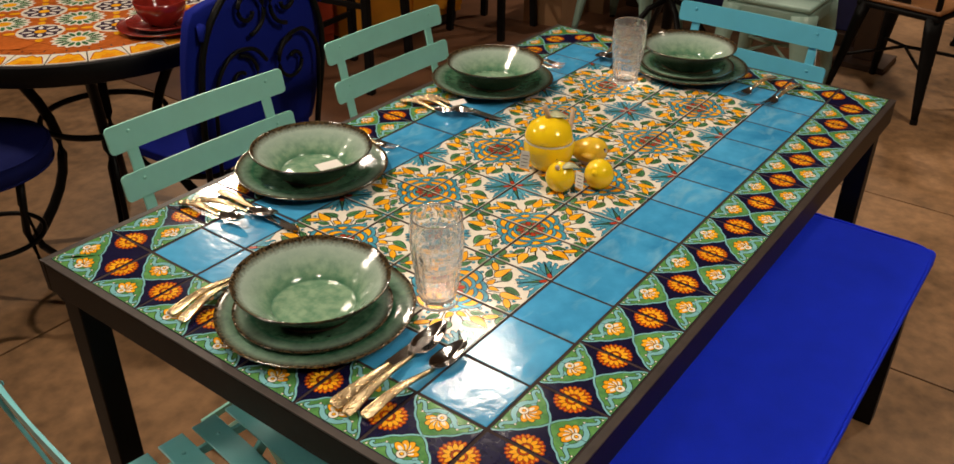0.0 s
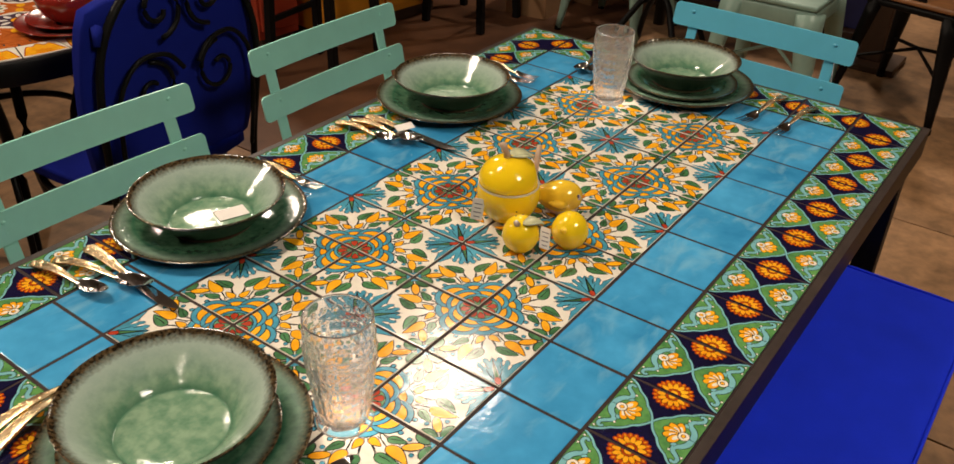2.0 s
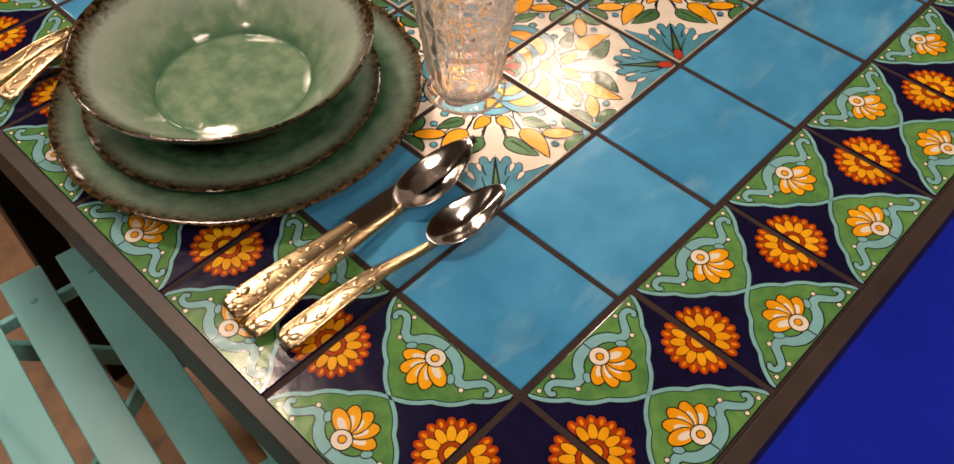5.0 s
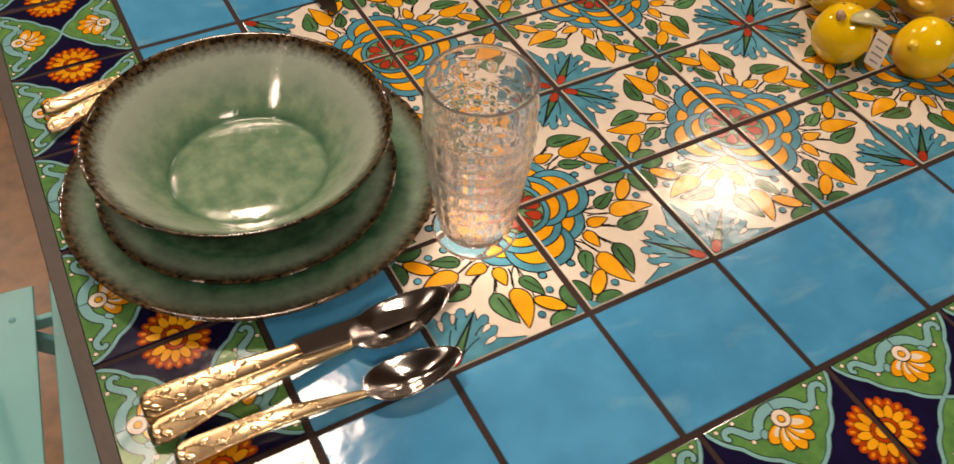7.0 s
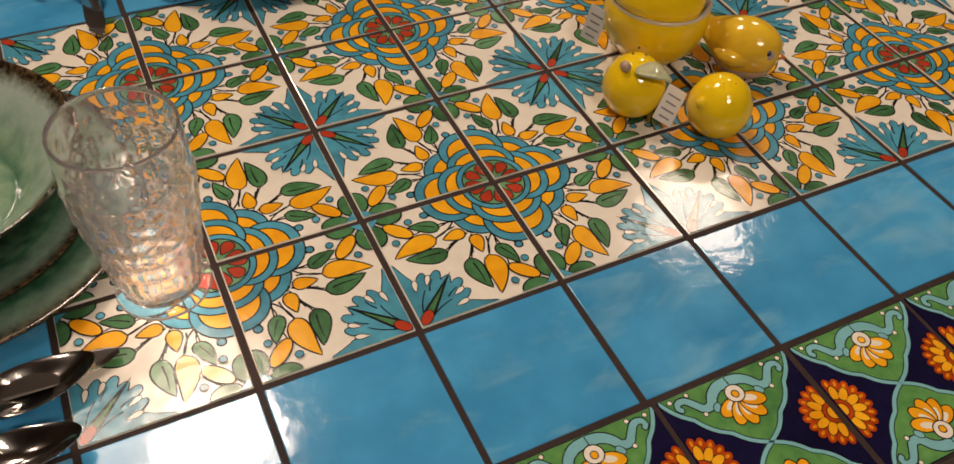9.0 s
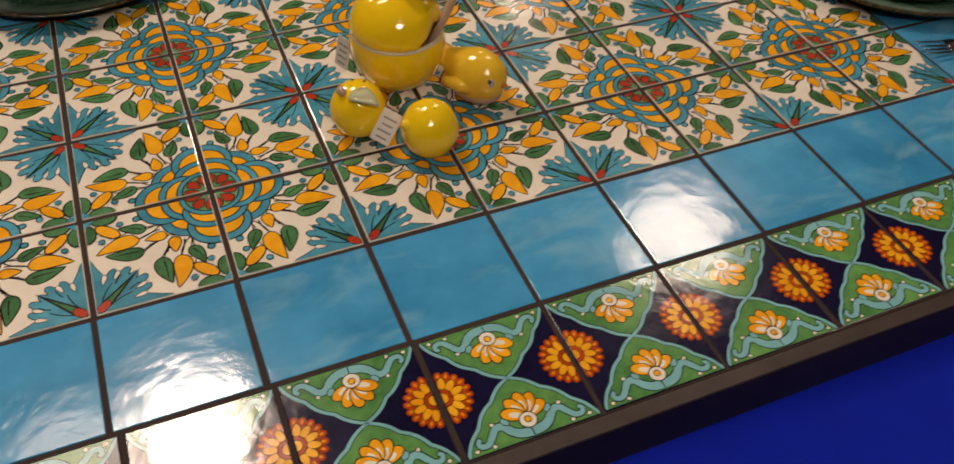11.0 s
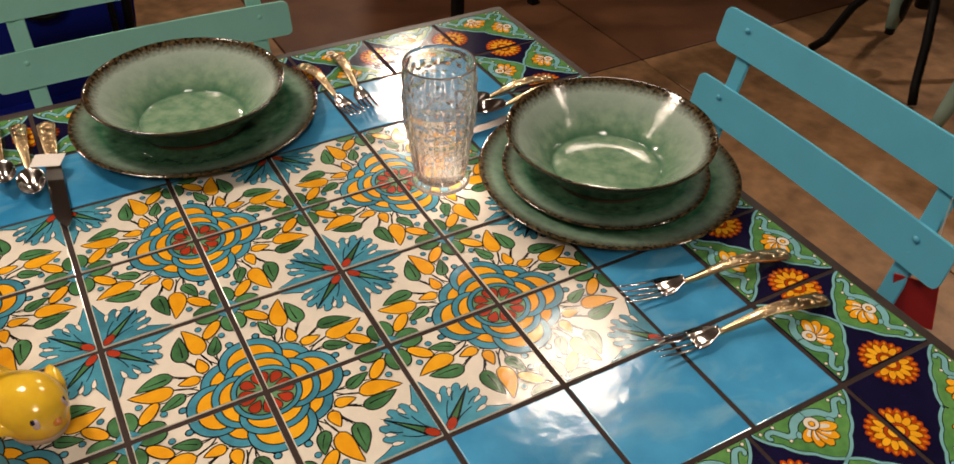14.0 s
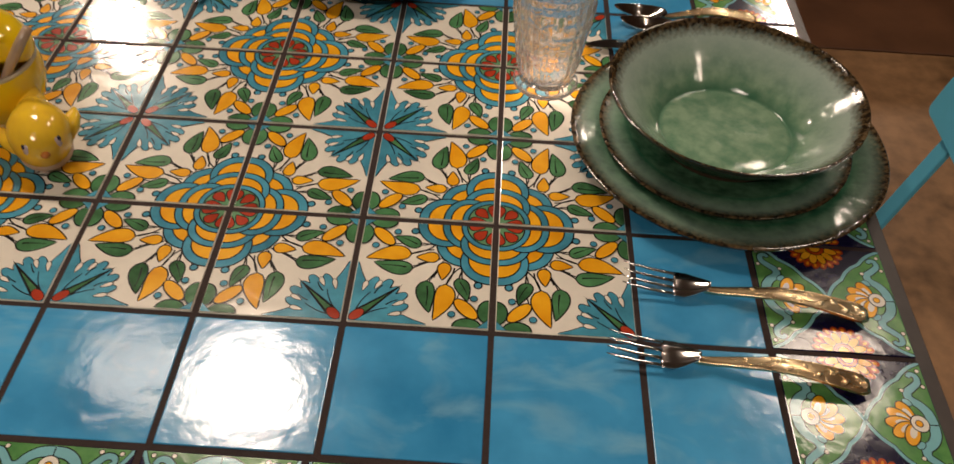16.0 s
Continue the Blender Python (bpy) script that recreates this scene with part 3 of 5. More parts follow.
# ---- the tiled table ----
X1, X6 = 5 * P, 0.658          # ends of the cream field and of the blue band, along the table
Y2, Y3 = 2 * P, 0.335          # the same, across it
XO, YO = 0.7705, 0.4475         # outer edge of the tiles
XF, YF = 0.7795, 0.4595          # outer edge of the frame
table = thing("dining_table", "black steel dining table with a painted tile top, laid for four", "table", at=pose(0, 0, 0))
for s in (-1, 1):
    part("apron_rail", box(2 * XF, 0.012, 0.0535, 0.0015, (0, s * (YF - 0.006), TOP - 0.03125)), BRONZE, table, "black painted steel apron")
    part("apron_rail", box(0.012, 2 * YF - 0.0242, 0.0535, 0.0015, (s * (XF - 0.006), 0, TOP - 0.03125)), BRONZE, table, "black painted steel apron")
    part("top_edge", box(2 * XF + 0.001, 0.0125, 0.0034, 0.0008, (0, s * (YF - 0.006), TOP - 0.0027)), WORN, table, "worn brown top edge of the frame")
    part("top_edge", box(0.0125, 2 * YF - 0.0246, 0.0034, 0.0008, (s * (XF - 0.006), 0, TOP - 0.0027)), WORN, table, "worn brown top edge of the frame")
part("underside", box(2 * XF - 0.026, 2 * YF - 0.026, 0.012, 0, (0, 0, TOP - 0.028)), IRON, table)
tabletop = part("tabletop", box(2 * XF - 0.0245, 2 * YF - 0.0245, 0.02, 0.001, (0, 0, TOP - 0.0108)), GROUT, table, "brown grout bed set with painted tiles")
for sx in (-1, 1):
    for sy in (-1, 1):
        part("leg", box(0.046, 0.046, TOP - 0.036, 0.003, (sx * (XF - 0.036), sy * (YF - 0.036), (TOP - 0.036) / 2)), IRON, table)


def lay(mesh, x, y, quarter=0, lift=0.0):
    ob = new(mesh.name.split(".")[0], mesh)
    ob.parent = tabletop
    ob.matrix_basis = pose(x + random.uniform(-1, 1) * 0.0004, y + random.uniform(-1, 1) * 0.0004, TOP + lift + random.uniform(-1, 1) * 0.00025,
                           random.uniform(-1, 1) * 0.34, random.uniform(-1, 1) * 0.34, 90 * quarter + random.uniform(-1, 1) * 0.25)
    return ob


def lay_tiles():
    cream = cream_tile(P - GAP)
    for i in range(10):
        for j in range(4):
            # the medallion sits at the corner shared by each block of four tiles
            ex, ey = i % 2 == 0, j % 2 == 0
            quarter = {(True, True): 2, (False, True): 3, (False, False): 0, (True, False): 1}[(ex, ey)]
            lay(cream, (i - 4.5) * P, (j - 1.5) * P, quarter)
    wide, end = Y3 - Y2, X6 - X1
    side, tip, cornr = sky_tile(P - GAP, wide - GAP), sky_tile(end - GAP, P - GAP), sky_tile(end - GAP, wide - GAP)
    for i in range(10):
        for s in (-1, 1):
            lay(side, (i - 4.5) * P, s * (Y2 + Y3) / 2)
    for j in range(4):
        for s in (-1, 1):
            lay(tip, s * (X1 + X6) / 2, (j - 1.5) * P)
    for sx in (-1, 1):
        for sy in (-1, 1):
            lay(cornr, sx * (X1 + X6) / 2, sy * (Y2 + Y3) / 2)
    bw, bl = YO - Y3, 2 * X6 / 12
    long_ = border_tile(bl - 0.0042, bw - GAP)
    for k in range(12):
        for s, q in ((-1, 0), (1, 2)):
            lay(long_, -X6 + (k + 0.5) * bl, s * (Y3 + YO) / 2, q)
    bs, be = 2 * Y3 / 6, XO - X6
    short = border_tile(bs - 0.0042, be - GAP)
    for k in range(6):
        for s, q in ((-1, 3), (1, 1)):
            lay(short, s * (X6 + XO) / 2, -Y3 + (k + 0.5) * bs, q)
    mitre = border_tile(be - 0.0046, bw - 0.0046, True)
    # green on the two outer sides
    for sx, sy, q in ((1, -1, 0), (1, 1, 1), (-1, 1, 2), (-1, -1, 3)):
        lay(mitre, sx * (X6 + XO) / 2, sy * (Y3 + YO) / 2, q)


# ---- tableware ----
def dish(name, prof_in, prof_out, label, category, group, at, foot=None, start=0.0):
    """A turned vessel: body with the glaze inside and over the rim, dark outside, bare foot ring."""
    t = thing(name, label, category, group, at)
    rmax = max(r for r, _ in prof_in)
    n = len(prof_in)
    ph = random.uniform(0, 6)
    wob = lambda a, i: 0.0035 * math.sin(2 * a + ph) + 0.0016 * math.sin(5 * a + 2 * ph)  # noqa: E731
    part("inside", lathe(prof_in, 72, wob, rim=lambda i: max(0.0, (prof_in[i][0] / rmax - start) / (1 - start))), SAGE if name == "bowl" else DEEP_SAGE, t, "sage green glaze with a speckled brown rim", True)
    part("outside", lathe(prof_out, 72, wob), OUTER, t, "dark olive brown glaze", True)
    if foot:
        part("foot_ring", lathe(foot, 48), FOOT, t, "bare reddish clay foot ring", True)
    return t


def plate(x, y, z, r, label, group, turn=0.0):
    h = 0.0175 * r / 0.14
    ins = [(0, 0.0055), (r * 0.3, 0.0055), (r * 0.55, 0.006), (r * 0.64, 0.0075), (r * 0.70, 0.0098), (r * 0.80, 0.0125 + h * 0.06), (r * 0.9, h * 0.82 + 0.001), (r * 0.965, h * 0.97), (r * 0.99, h + 0.001), (r, h)]
    out = [(r, h), (r * 0.995, h - 0.002), (r * 0.96, h - 0.0045), (r * 0.85, h * 0.62 - 0.002), (r * 0.70, 0.0045), (r * 0.62, 0.002), (r * 0.60, 0.0), (r * 0.56, 0.0), (r * 0.54, 0.002), (0, 0.002)]
    return dish("plate", ins, out, label, "plate", group, pose(x, y, z, 0, 0, turn), None, 0.50)


def bowl(x, y, z, label, group, r=0.1125, h=0.056, turn=0.0):
    ins = [(0, 0.0095), (r * 0.3, 0.0092), (r * 0.50, 0.0094), (r * 0.518, 0.0085), (r * 0.53, 0.0083), (r * 0.54, 0.0098), (r * 0.555, 0.0125), (r * 0.60, 0.0165), (r * 0.70, 0.0275), (r * 0.82, 0.0395), (r * 0.92, h - 0.007), (r * 0.975, h - 0.0012), (r * 0.99, h), (r, h - 0.0006)]
    out = [(r, h - 0.0006), (r * 0.998, h - 0.003), (r * 0.965, h - 0.0075), (r * 0.86, 0.037), (r * 0.74, 0.024), (r * 0.64, 0.0125), (r * 0.57, 0.007), (r * 0.55, 0.0042)]
    foot = [(r * 0.55, 0.0042), (r * 0.545, 0.0008), (r * 0.53, 0.0), (r * 0.49, 0.0), (r * 0.47, 0.003), (0, 0.004)]
    return dish("bowl", ins, out, label, "bowl", group, pose(x, y, z, 0, 0, turn), foot)


random.seed(11)
PLATE_L = "large sage green stoneware plate with a speckled brown rim"
SIDE_L = "smaller sage green stoneware plate stacked on a large plate"
BOWL_S = "sage green stoneware bowl with brown rim on two stacked plates"
BOWL_P = "sage green stoneware bowl with brown rim on a large plate"
T0 = TOP + 0.0012
SETS = ((-0.617, 0.0, True), (-0.300, 0.335, False), (0.287, 0.335, False), (0.655, 0.005, True))
for sx_, sy_, two in SETS:
    plate(sx_, sy_, T0, 0.1438, PLATE_L, "large plates", random.uniform(0, 360))
    if two:
        plate(sx_ - 0.003, sy_ + 0.002, T0 + 0.0062, 0.1145, SIDE_L, "side plates", random.uniform(0, 360))
        bowl(sx_ - 0.003, sy_ + 0.001, T0 + 0.0128, BOWL_S, "bowls", turn=random.uniform(0, 360))
    else:
        bowl(sx_ - 0.008, sy_ - 0.012, T0 + 0.0065, BOWL_P, "bowls", turn=random.uniform(0, 360))


def tumbler(x, y, label, turn):
    """Pressed glass with a beaded band, raised flowers and a flared foot."""
    t = thing("drinking_glass", label, "glass", "drinking glasses", pose(x, y, TOP + 0.0012, 0, 0, turn))
    H, Z0 = 0.146, 0.0092
    bm = bmesh.new()
    seg, rows = 192, 132

    def radius(z):
        k = z / H
        return 0.0270 + 0.0118 * min(1.0, max(0.0, (k - 0.06)) / 0.63) ** 0.85 - 0.0013 * max(0.0, (k - 0.75) / 0.25)

    def relief(a, k):
        if 0.12 < k < 0.80:
            fade = min(1.0, (k - 0.12) / 0.05, (0.80 - k) / 0.05)
            d = math.sin(11 * a + 30 * k) * math.sin(11 * a - 30 * k)
            w = math.sin(2 * a) * 0.7
            near = math.exp(-(((k - 0.56) / 0.14) ** 2 + (w / 0.55) ** 2))
            flower = near * abs(math.cos(3 * math.atan2((k - 0.56) * 4.2, w)))
            flute = max(0.0, 1 - abs(k - 0.22) / 0.14) * abs(math.sin(14 * a))
            return fade * (0.0013 * d * (1 - 0.6 * near) * (1 - 0.7 * min(1.0, 2 * flute)) + 0.0021 * flower + 0.0013 * flute)
        if 0.84 < k < 0.90:
            return 0.0011 * max(0.0, math.cos(18 * a)) * math.sin(math.pi * (k - 0.84) / 0.06)
        if 0.075 < k <= 0.105:
            return 0.0012 * max(0.0, math.cos(22 * a)) * math.sin(math.pi * (k - 0.075) / 0.03)
        return 0.0

    angles = [2 * math.pi * j / seg for j in range(seg)]
    rings = []

    def ring(z, off, k, share):
        rings.append([bm.verts.new(((radius(z) + off + share * relief(a, k)) * math.cos(a), (radius(z) + off + share * relief(a, k)) * math.sin(a), z)) for a in angles])

    for i in range(rows + 1):
        z = Z0 + (H - Z0) * i / rows
        ring(z, 0.0, z / H, 1.0)
    ring(H + 0.0008, -0.0010, 1.0, 0.0)
    ring(H, -0.0020, 1.0, 0.0)
    for i in range(48):
        z = H - (H - 0.0145) * (i + 1) / 48
        ring(z, -0.0021, z / H, 0.45)
    for a, b in zip(rings, rings[1:]):
        for j in range(seg):
            n = (j + 1) % seg
            bm.faces.new((a[j], a[n], b[n], b[j]))
    bm.faces.new(rings[0][::-1])
    bm.faces.new(rings[-1])
    bmesh.ops.recalc_face_normals(bm, faces=bm.faces)
    part("vessel", bm, GLASS, t, smooth=True).visible_shadow = False
    foot = lathe([(0, 0.0028), (0.020, 0.0022), (0.0265, 0.0006), (0.0290, 0.0), (0.0315, 0.0010), (0.0327, 0.0030), (0.0320, 0.0055), (0.0296, 0.0074), (0.0272, 0.0088), (0, 0.0088)], 96)
    part("foot", foot, GLASS, t, "clear flared glass foot", True).visible_shadow = False
    return t


tumbler(-0.484, -0.118, "clear pressed-glass tumbler with raised flowers, beside a place setting", 10)
tumbler(0.490, 0.090, "clear pressed-glass tumbler with raised flowers, beside stacked plates", 70)


def dome(x, y, z, a, b, h, turn=0.0):
    """A low oval boss, a long and b wide."""
    bm = lathe([(1.0, -0.3), (0.86, 0.45), (0.5, 0.86), (0, 1.0)], 10)
    bmesh.ops.transform(bm, matrix=Matrix.Translation((x, y, z)) @ Matrix.Rotation(turn, 4, "Z") @ Matrix.Diagonal((a, b, h, 1.0)), verts=bm.verts)
    return bm


def grip(length, w0, w1, lift):
    """A cast cutlery handle: broad flat end narrowing to a neck, a vine with leaves and buds raised on its face."""
    def height(t):
        return 0.0042 + lift * math.sin(math.pi * min(1.0, t * 1.05)) ** 1.3

    def width(t):
        w = w0 * (1 - t) ** 0.9 * 1.12 + w1
        return w * (0.62 + 0.38 * math.sin(min(1.0, t / 0.07) * math.pi / 2))

    bm = bmesh.new()
    rings = []
    for k in range(33):
        t = k / 32
        w, z, th = width(t), height(t), 0.0016 + 0.0006 * t
        rings.append([bm.verts.new((t * length, w * y, z + th * h)) for y, h in ((-1, 0), (-0.93, 0.75), (-0.72, 1.0), (0, 1.18), (0.72, 1.0), (0.93, 0.75), (1, 0), (0.8, -0.9), (0, -1.1), (-0.8, -0.9))])
    for a, b in zip(rings, rings[1:]):
        for k in range(10):
            bm.faces.new((a[k], a[(k + 1) % 10], b[(k + 1) % 10], b[k]))
    bm.faces.new(rings[0][::-1]), bm.faces.new(rings[-1])
    bmesh.ops.recalc_face_normals(bm, faces=bm.faces)
    face = lambda t: height(t) + (0.0016 + 0.0006 * t) * 1.12  # noqa: E731
    pieces = [bm]
    vine = [(t * length, 0.42 * width(t) * math.sin(t * 21), face(t)) for t in (0.05 + 0.75 * k / 36 for k in range(37))]
    pieces.append(tube(vine, [0.0009 - 0.0004 * k / 36 for k in range(37)], 6))
    for k in range(9):
        t = 0.075 + 0.08 * k
        side = 1 if k % 2 else -1
        w = width(t)
        pieces.append(dome(t * length, side * 0.34 * w, face(t), 0.0052 - 0.0003 * k, 0.30 * w, 0.0009, side * 0.5))
        if k < 7:
            pieces.append(dome((t + 0.035) * length, -side * 0.55 * w, face(t), 0.0016, 0.0016, 0.0011))
    pieces.append(dome(0.035 * length, 0, face(0.035), 0.0042, 0.0042, 0.0012))
    # rolled border along both edges
    for s in (-1, 1):
        pieces.append(tube([(t * length, s * 0.88 * width(t), height(t) + 0.0013) for t in (0.03 + 0.6 * k / 20 for k in range(21))], 0.0007, 6))
    return join(*pieces)


def spoon(length, label, group, m):
    t = thing("spoon", label, "spoon", group, m)
    hl = length * 0.70
    part("handle", grip(hl, 0.0066, 0.0028, 0.007), GOLD, t, "gold plated ornate handle", True)
    bm = bmesh.new()
    a, b, n, mrows = (length - hl) / 2 + 0.007, length * 0.087, 36, 14
    cx = hl + a - 0.006
    rings = []
    for side in (0, 1):
        for i in range(mrows + 1):
            q = math.sin(math.pi / 2 * (i / mrows if side == 0 else 1 - i / mrows)) ** 0.8
            ring = []
            for k in range(n):
                an = 2 * math.pi * k / n
                egg = 1 - 0.20 * math.cos(an)
                x, y = cx + a * q * math.cos(an), b * egg * q * math.sin(an)
                along = (1 + q * math.cos(an)) / 2
                z = 0.0108 - 0.0100 * (1 - q * q) ** 1.5 + 0.0105 * along * along - 0.004 * along - (0.0007 if side else 0)
                ring.append(bm.verts.new((x, y, z)))
            rings.append(ring)
    for p, q in zip(rings, rings[1:]):
        for k in range(n):
            bm.faces.new((p[k], p[(k + 1) % n], q[(k + 1) % n], q[k]))
    bmesh.ops.remove_doubles(bm, verts=bm.verts, dist=1e-6)
    bmesh.ops.recalc_face_normals(bm, faces=bm.faces)
    part("spoon_bowl", bm, STEEL, t, "polished steel bowl", True)
    return t


def fork(length, label, group, m):
    t = thing("fork", label, "fork", group, m)
    hl = length * 0.66
    part("handle", grip(hl, 0.0064, 0.0028, 0.008), GOLD, t, "gold plated ornate handle", True)
    hx, end, w = hl, length, length * 0.064
    bm = bmesh.new()
    rings = []
    for k in range(13):
        q = k / 12
        x = hx - 0.004 + (length * 0.15) * q
        hw = 0.0026 + (w - 0.0026) * min(1, q * 1.5) ** 0.8
        z = 0.0085 - 0.0055 * math.sin(math.pi * q * 0.6)
        ring = [bm.verts.new((x, hw * s, z + 0.0016 * abs(s) + th)) for s, th in ((-1, 0.0012), (-0.4, 0.0007), (0.4, 0.0007), (1, 0.0012), (1, 0), (0.4, -0.0005), (-0.4, -0.0005), (-1, 0))]
        rings.append(ring)
    for p, q in zip(rings, rings[1:]):
        for k in range(8):
            bm.faces.new((p[k], p[(k + 1) % 8], q[(k + 1) % 8], q[k]))
    bm.faces.new(rings[0]), bm.faces.new(rings[-1])
    bmesh.ops.recalc_face_normals(bm, faces=bm.faces)
    part("fork_head", bm, STEEL, t, "polished steel head", True)
    x0 = hx - 0.004 + length * 0.145
    for s in (-0.86, -0.29, 0.29, 0.86):
        pts = [(x0 + (end - x0) * q, w * s * (1 + 0.04 * q), 0.0045 + 0.0052 * q * q + 0.0010 * abs(s)) for q in (0, 0.25, 0.5, 0.75, 1)]
        part("tine", tube(pts, [0.0016, 0.0016, 0.0015, 0.0012, 0.0005], 8, 0.8), STEEL, t, smooth=True)
    return t


def knife(length, label, group, m):
    t = thing("knife", label, "knife", group, m)
    hl = length * 0.46
    part("handle", grip(hl, 0.0056, 0.0050, 0.002), GOLD, t, "gold plated ornate handle", True)
    bm = bmesh.new()
    up, lo = [], []
    for k in range(15):
        q = k / 14
        x = hl - 0.003 + (length - hl) * q
        e = 0.0098 * (1 - max(0, (q - 0.72) / 0.28) ** 2.2)
        up.append((x, 0.0072 * (1 - 0.5 * max(0, (q - 0.9) / 0.1))))
        lo.append((x, -e if q > 0.05 else -0.005))
    ring = up + lo[::-1]
    top = [bm.verts.new((x, y, 0.0056 if y > 0 else 0.0046)) for x, y in ring]
    bot = [bm.verts.new((x, y, 0.0034 if y > 0 else 0.0044)) for x, y in ring]
    bm.faces.new(top), bm.faces.new(bot[::-1])
    for k in range(len(ring)):
        n = (k + 1) % len(ring)
        bm.faces.new((top[k], bot[k], bot[n], top[n]))
    bmesh.ops.recalc_face_normals(bm, faces=bm.faces)
    part("blade", bm, STEEL, t, "polished steel blade")
    return t


def toward(p, q, roll=0.0, lift=0.0):
    return pose(p[0], p[1], T0 + lift, roll, 0, math.degrees(math.atan2(q[1] - p[1], q[0] - p[0])))


SP = "steel spoon with a gold ornate handle on the tiled table"
FK = "steel fork with a gold ornate handle on the tiled table"
KN = "steel table knife with a gold ornate handle"
knife(0.228, KN, "knives", toward((-0.747, -0.160), (-0.519, -0.166), 9, 0.0012))
spoon(0.205, SP, "spoons", toward((-0.748, -0.183), (-0.538, -0.172)))
spoon(0.180, SP, "spoons", toward((-0.738, -0.204), (-0.551, -0.221)))
fork(0.200, FK, "forks", toward((-0.750, 0.164), (-0.633, 0.163)))
fork(0.180, FK, "forks", toward((-0.751, 0.1365), (-0.677, 0.150)))
spoon(0.145, SP, "spoons", toward((-0.531, 0.430), (-0.515, 0.290)))
spoon(0.165, SP, "spoons", toward((-0.507, 0.414), (-0.470, 0.260)))
knife(0.222, KN, "knives", toward((-0.461, 0.408), (-0.475, 0.187)))
fork(0.160, FK, "forks", toward((-0.170, 0.420), (-0.170, 0.267)))
fork(0.160, FK, "forks", toward((-0.137, 0.425), (-0.135, 0.269)))
spoon(0.145, SP, "spoons", toward((0.067, 0.430), (0.070, 0.300)))
spoon(0.165, SP, "spoons", toward((0.094, 0.416), (0.094, 0.251)))
knife(0.222, KN, "knives", toward((0.1235, 0.406), (0.114, 0.185)))
fork(0.160, FK, "forks", toward((0.443, 0.405), (0.459, 0.246)))
fork(0.160, FK, "forks", toward((0.494, 0.412), (0.479, 0.259)))
fork(0.190, FK, "forks", toward((0.738, -0.188), (0.552, -0.164)))
fork(0.190, FK, "forks", toward((0.722, -0.254), (0.536, -0.233)))
spoon(0.165, SP, "spoons", toward((0.742, 0.196), (0.580, 0.189)))
spoon(0.150, SP, "spoons", toward((0.722, 0.224), (0.576, 0.213)))
knife(0.222, KN, "knives", toward((0.750, 0.166), (0.535, 0.155)))


def swing_tag(at, size, material, label, lines=3):
    t = thing("price_tag", label, "tag", at=at)
    w, h = size
    part("card", box(w, h, 0.0006, 0), material, t)
    for k in range(lines):
        part("print", box(w * (0.7 - 0.15 * (k % 2)), h * 0.05, 0.0002, 0, (0, h * (0.25 - 0.2 * k), 0.0005)), BARS, t)
    return t


swing_tag(pose(-0.285, 0.305, T0 + 0.0175, 0, 0, -20), (0.046, 0.030), PAPER, "white paper label lying in a green bowl", 0)
swing_tag(pose(0.115, 0.305, T0 + 0.0145, 6, -4, -28), (0.034, 0.021), PAPER, "small white paper price tag lying on a spoon", 0)


# ---- lemon condiment set ----
def knobbly(profile, seg=48, amp=0.006, k=3):
    return lathe(profile, seg, lambda a, i: amp * math.sin(k * a + i * 0.3) + 0.4 * amp * math.sin(7 * a - i))


def leaf(length, width, curl=0.15):
    bm = bmesh.new()
    rows = []
    for i in range(9):
        q = i / 8
        w = width * math.sin(math.pi * (0.04 + 0.96 * q) ** 0.8) * 0.5 + 0.0006
        z = curl * length * math.sin(math.pi * q) * 0.7
        rows.append([bm.verts.new((length * q, w * s, z - 0.10 * width * (1 - abs(s)))) for s in (-1, -0.5, 0, 0.5, 1)])
    for p, q in zip(rows, rows[1:]):
        for k in range(4):
            bm.faces.new((p[k], p[k + 1], q[k + 1], q[k]))
    r = bmesh.ops.extrude_face_region(bm, geom=list(bm.faces))
    bmesh.ops.translate(bm, vec=(0, 0, -0.0022), verts=[v for v in r["geom"] if isinstance(v, bmesh.types.BMVert)])
    bmesh.ops.recalc_face_normals(bm, faces=bm.faces)
    return bm


pot = thing("sugar_pot", "yellow lemon-shaped ceramic sugar pot with a lid, leaf and spoon", "sugar pot", at=pose(-0.010, -0.010, TOP + 0.0012, 0, 0, 0))
R = 0.0445
part("pot_body", lathe([(0, 0.0), (0.020, 0.0), (0.024, 0.001), (0.034, 0.009), (0.0435, 0.022), (0.0482, 0.038), (0.0484, 0.050), (0.0466, 0.0605), (0.0458, 0.0618), (0.0425, 0.0612), (0.039, 0.056), (0.030, 0.02), (0, 0.012)], 56), LEMON, pot, smooth=True)
part("pot_rim", lathe([(0.0467, 0.0602), (0.0469, 0.0614), (0.0460, 0.0630), (0.0428, 0.0628), (0.0420, 0.0608)], 56), mat("pale_rim", (0.72, 0.62, 0.45), 0.25, var=0.1), pot, "pale unglazed rim line", True)
lid_bm = lathe([(0.0430, 0.0640), (0.0460, 0.0638), (0.0474, 0.0660), (0.0468, 0.072), (0.0434, 0.082), (0.0360, 0.0925), (0.0245, 0.100), (0.014, 0.1045), (0.006, 0.1065), (0, 0.107)], 56)
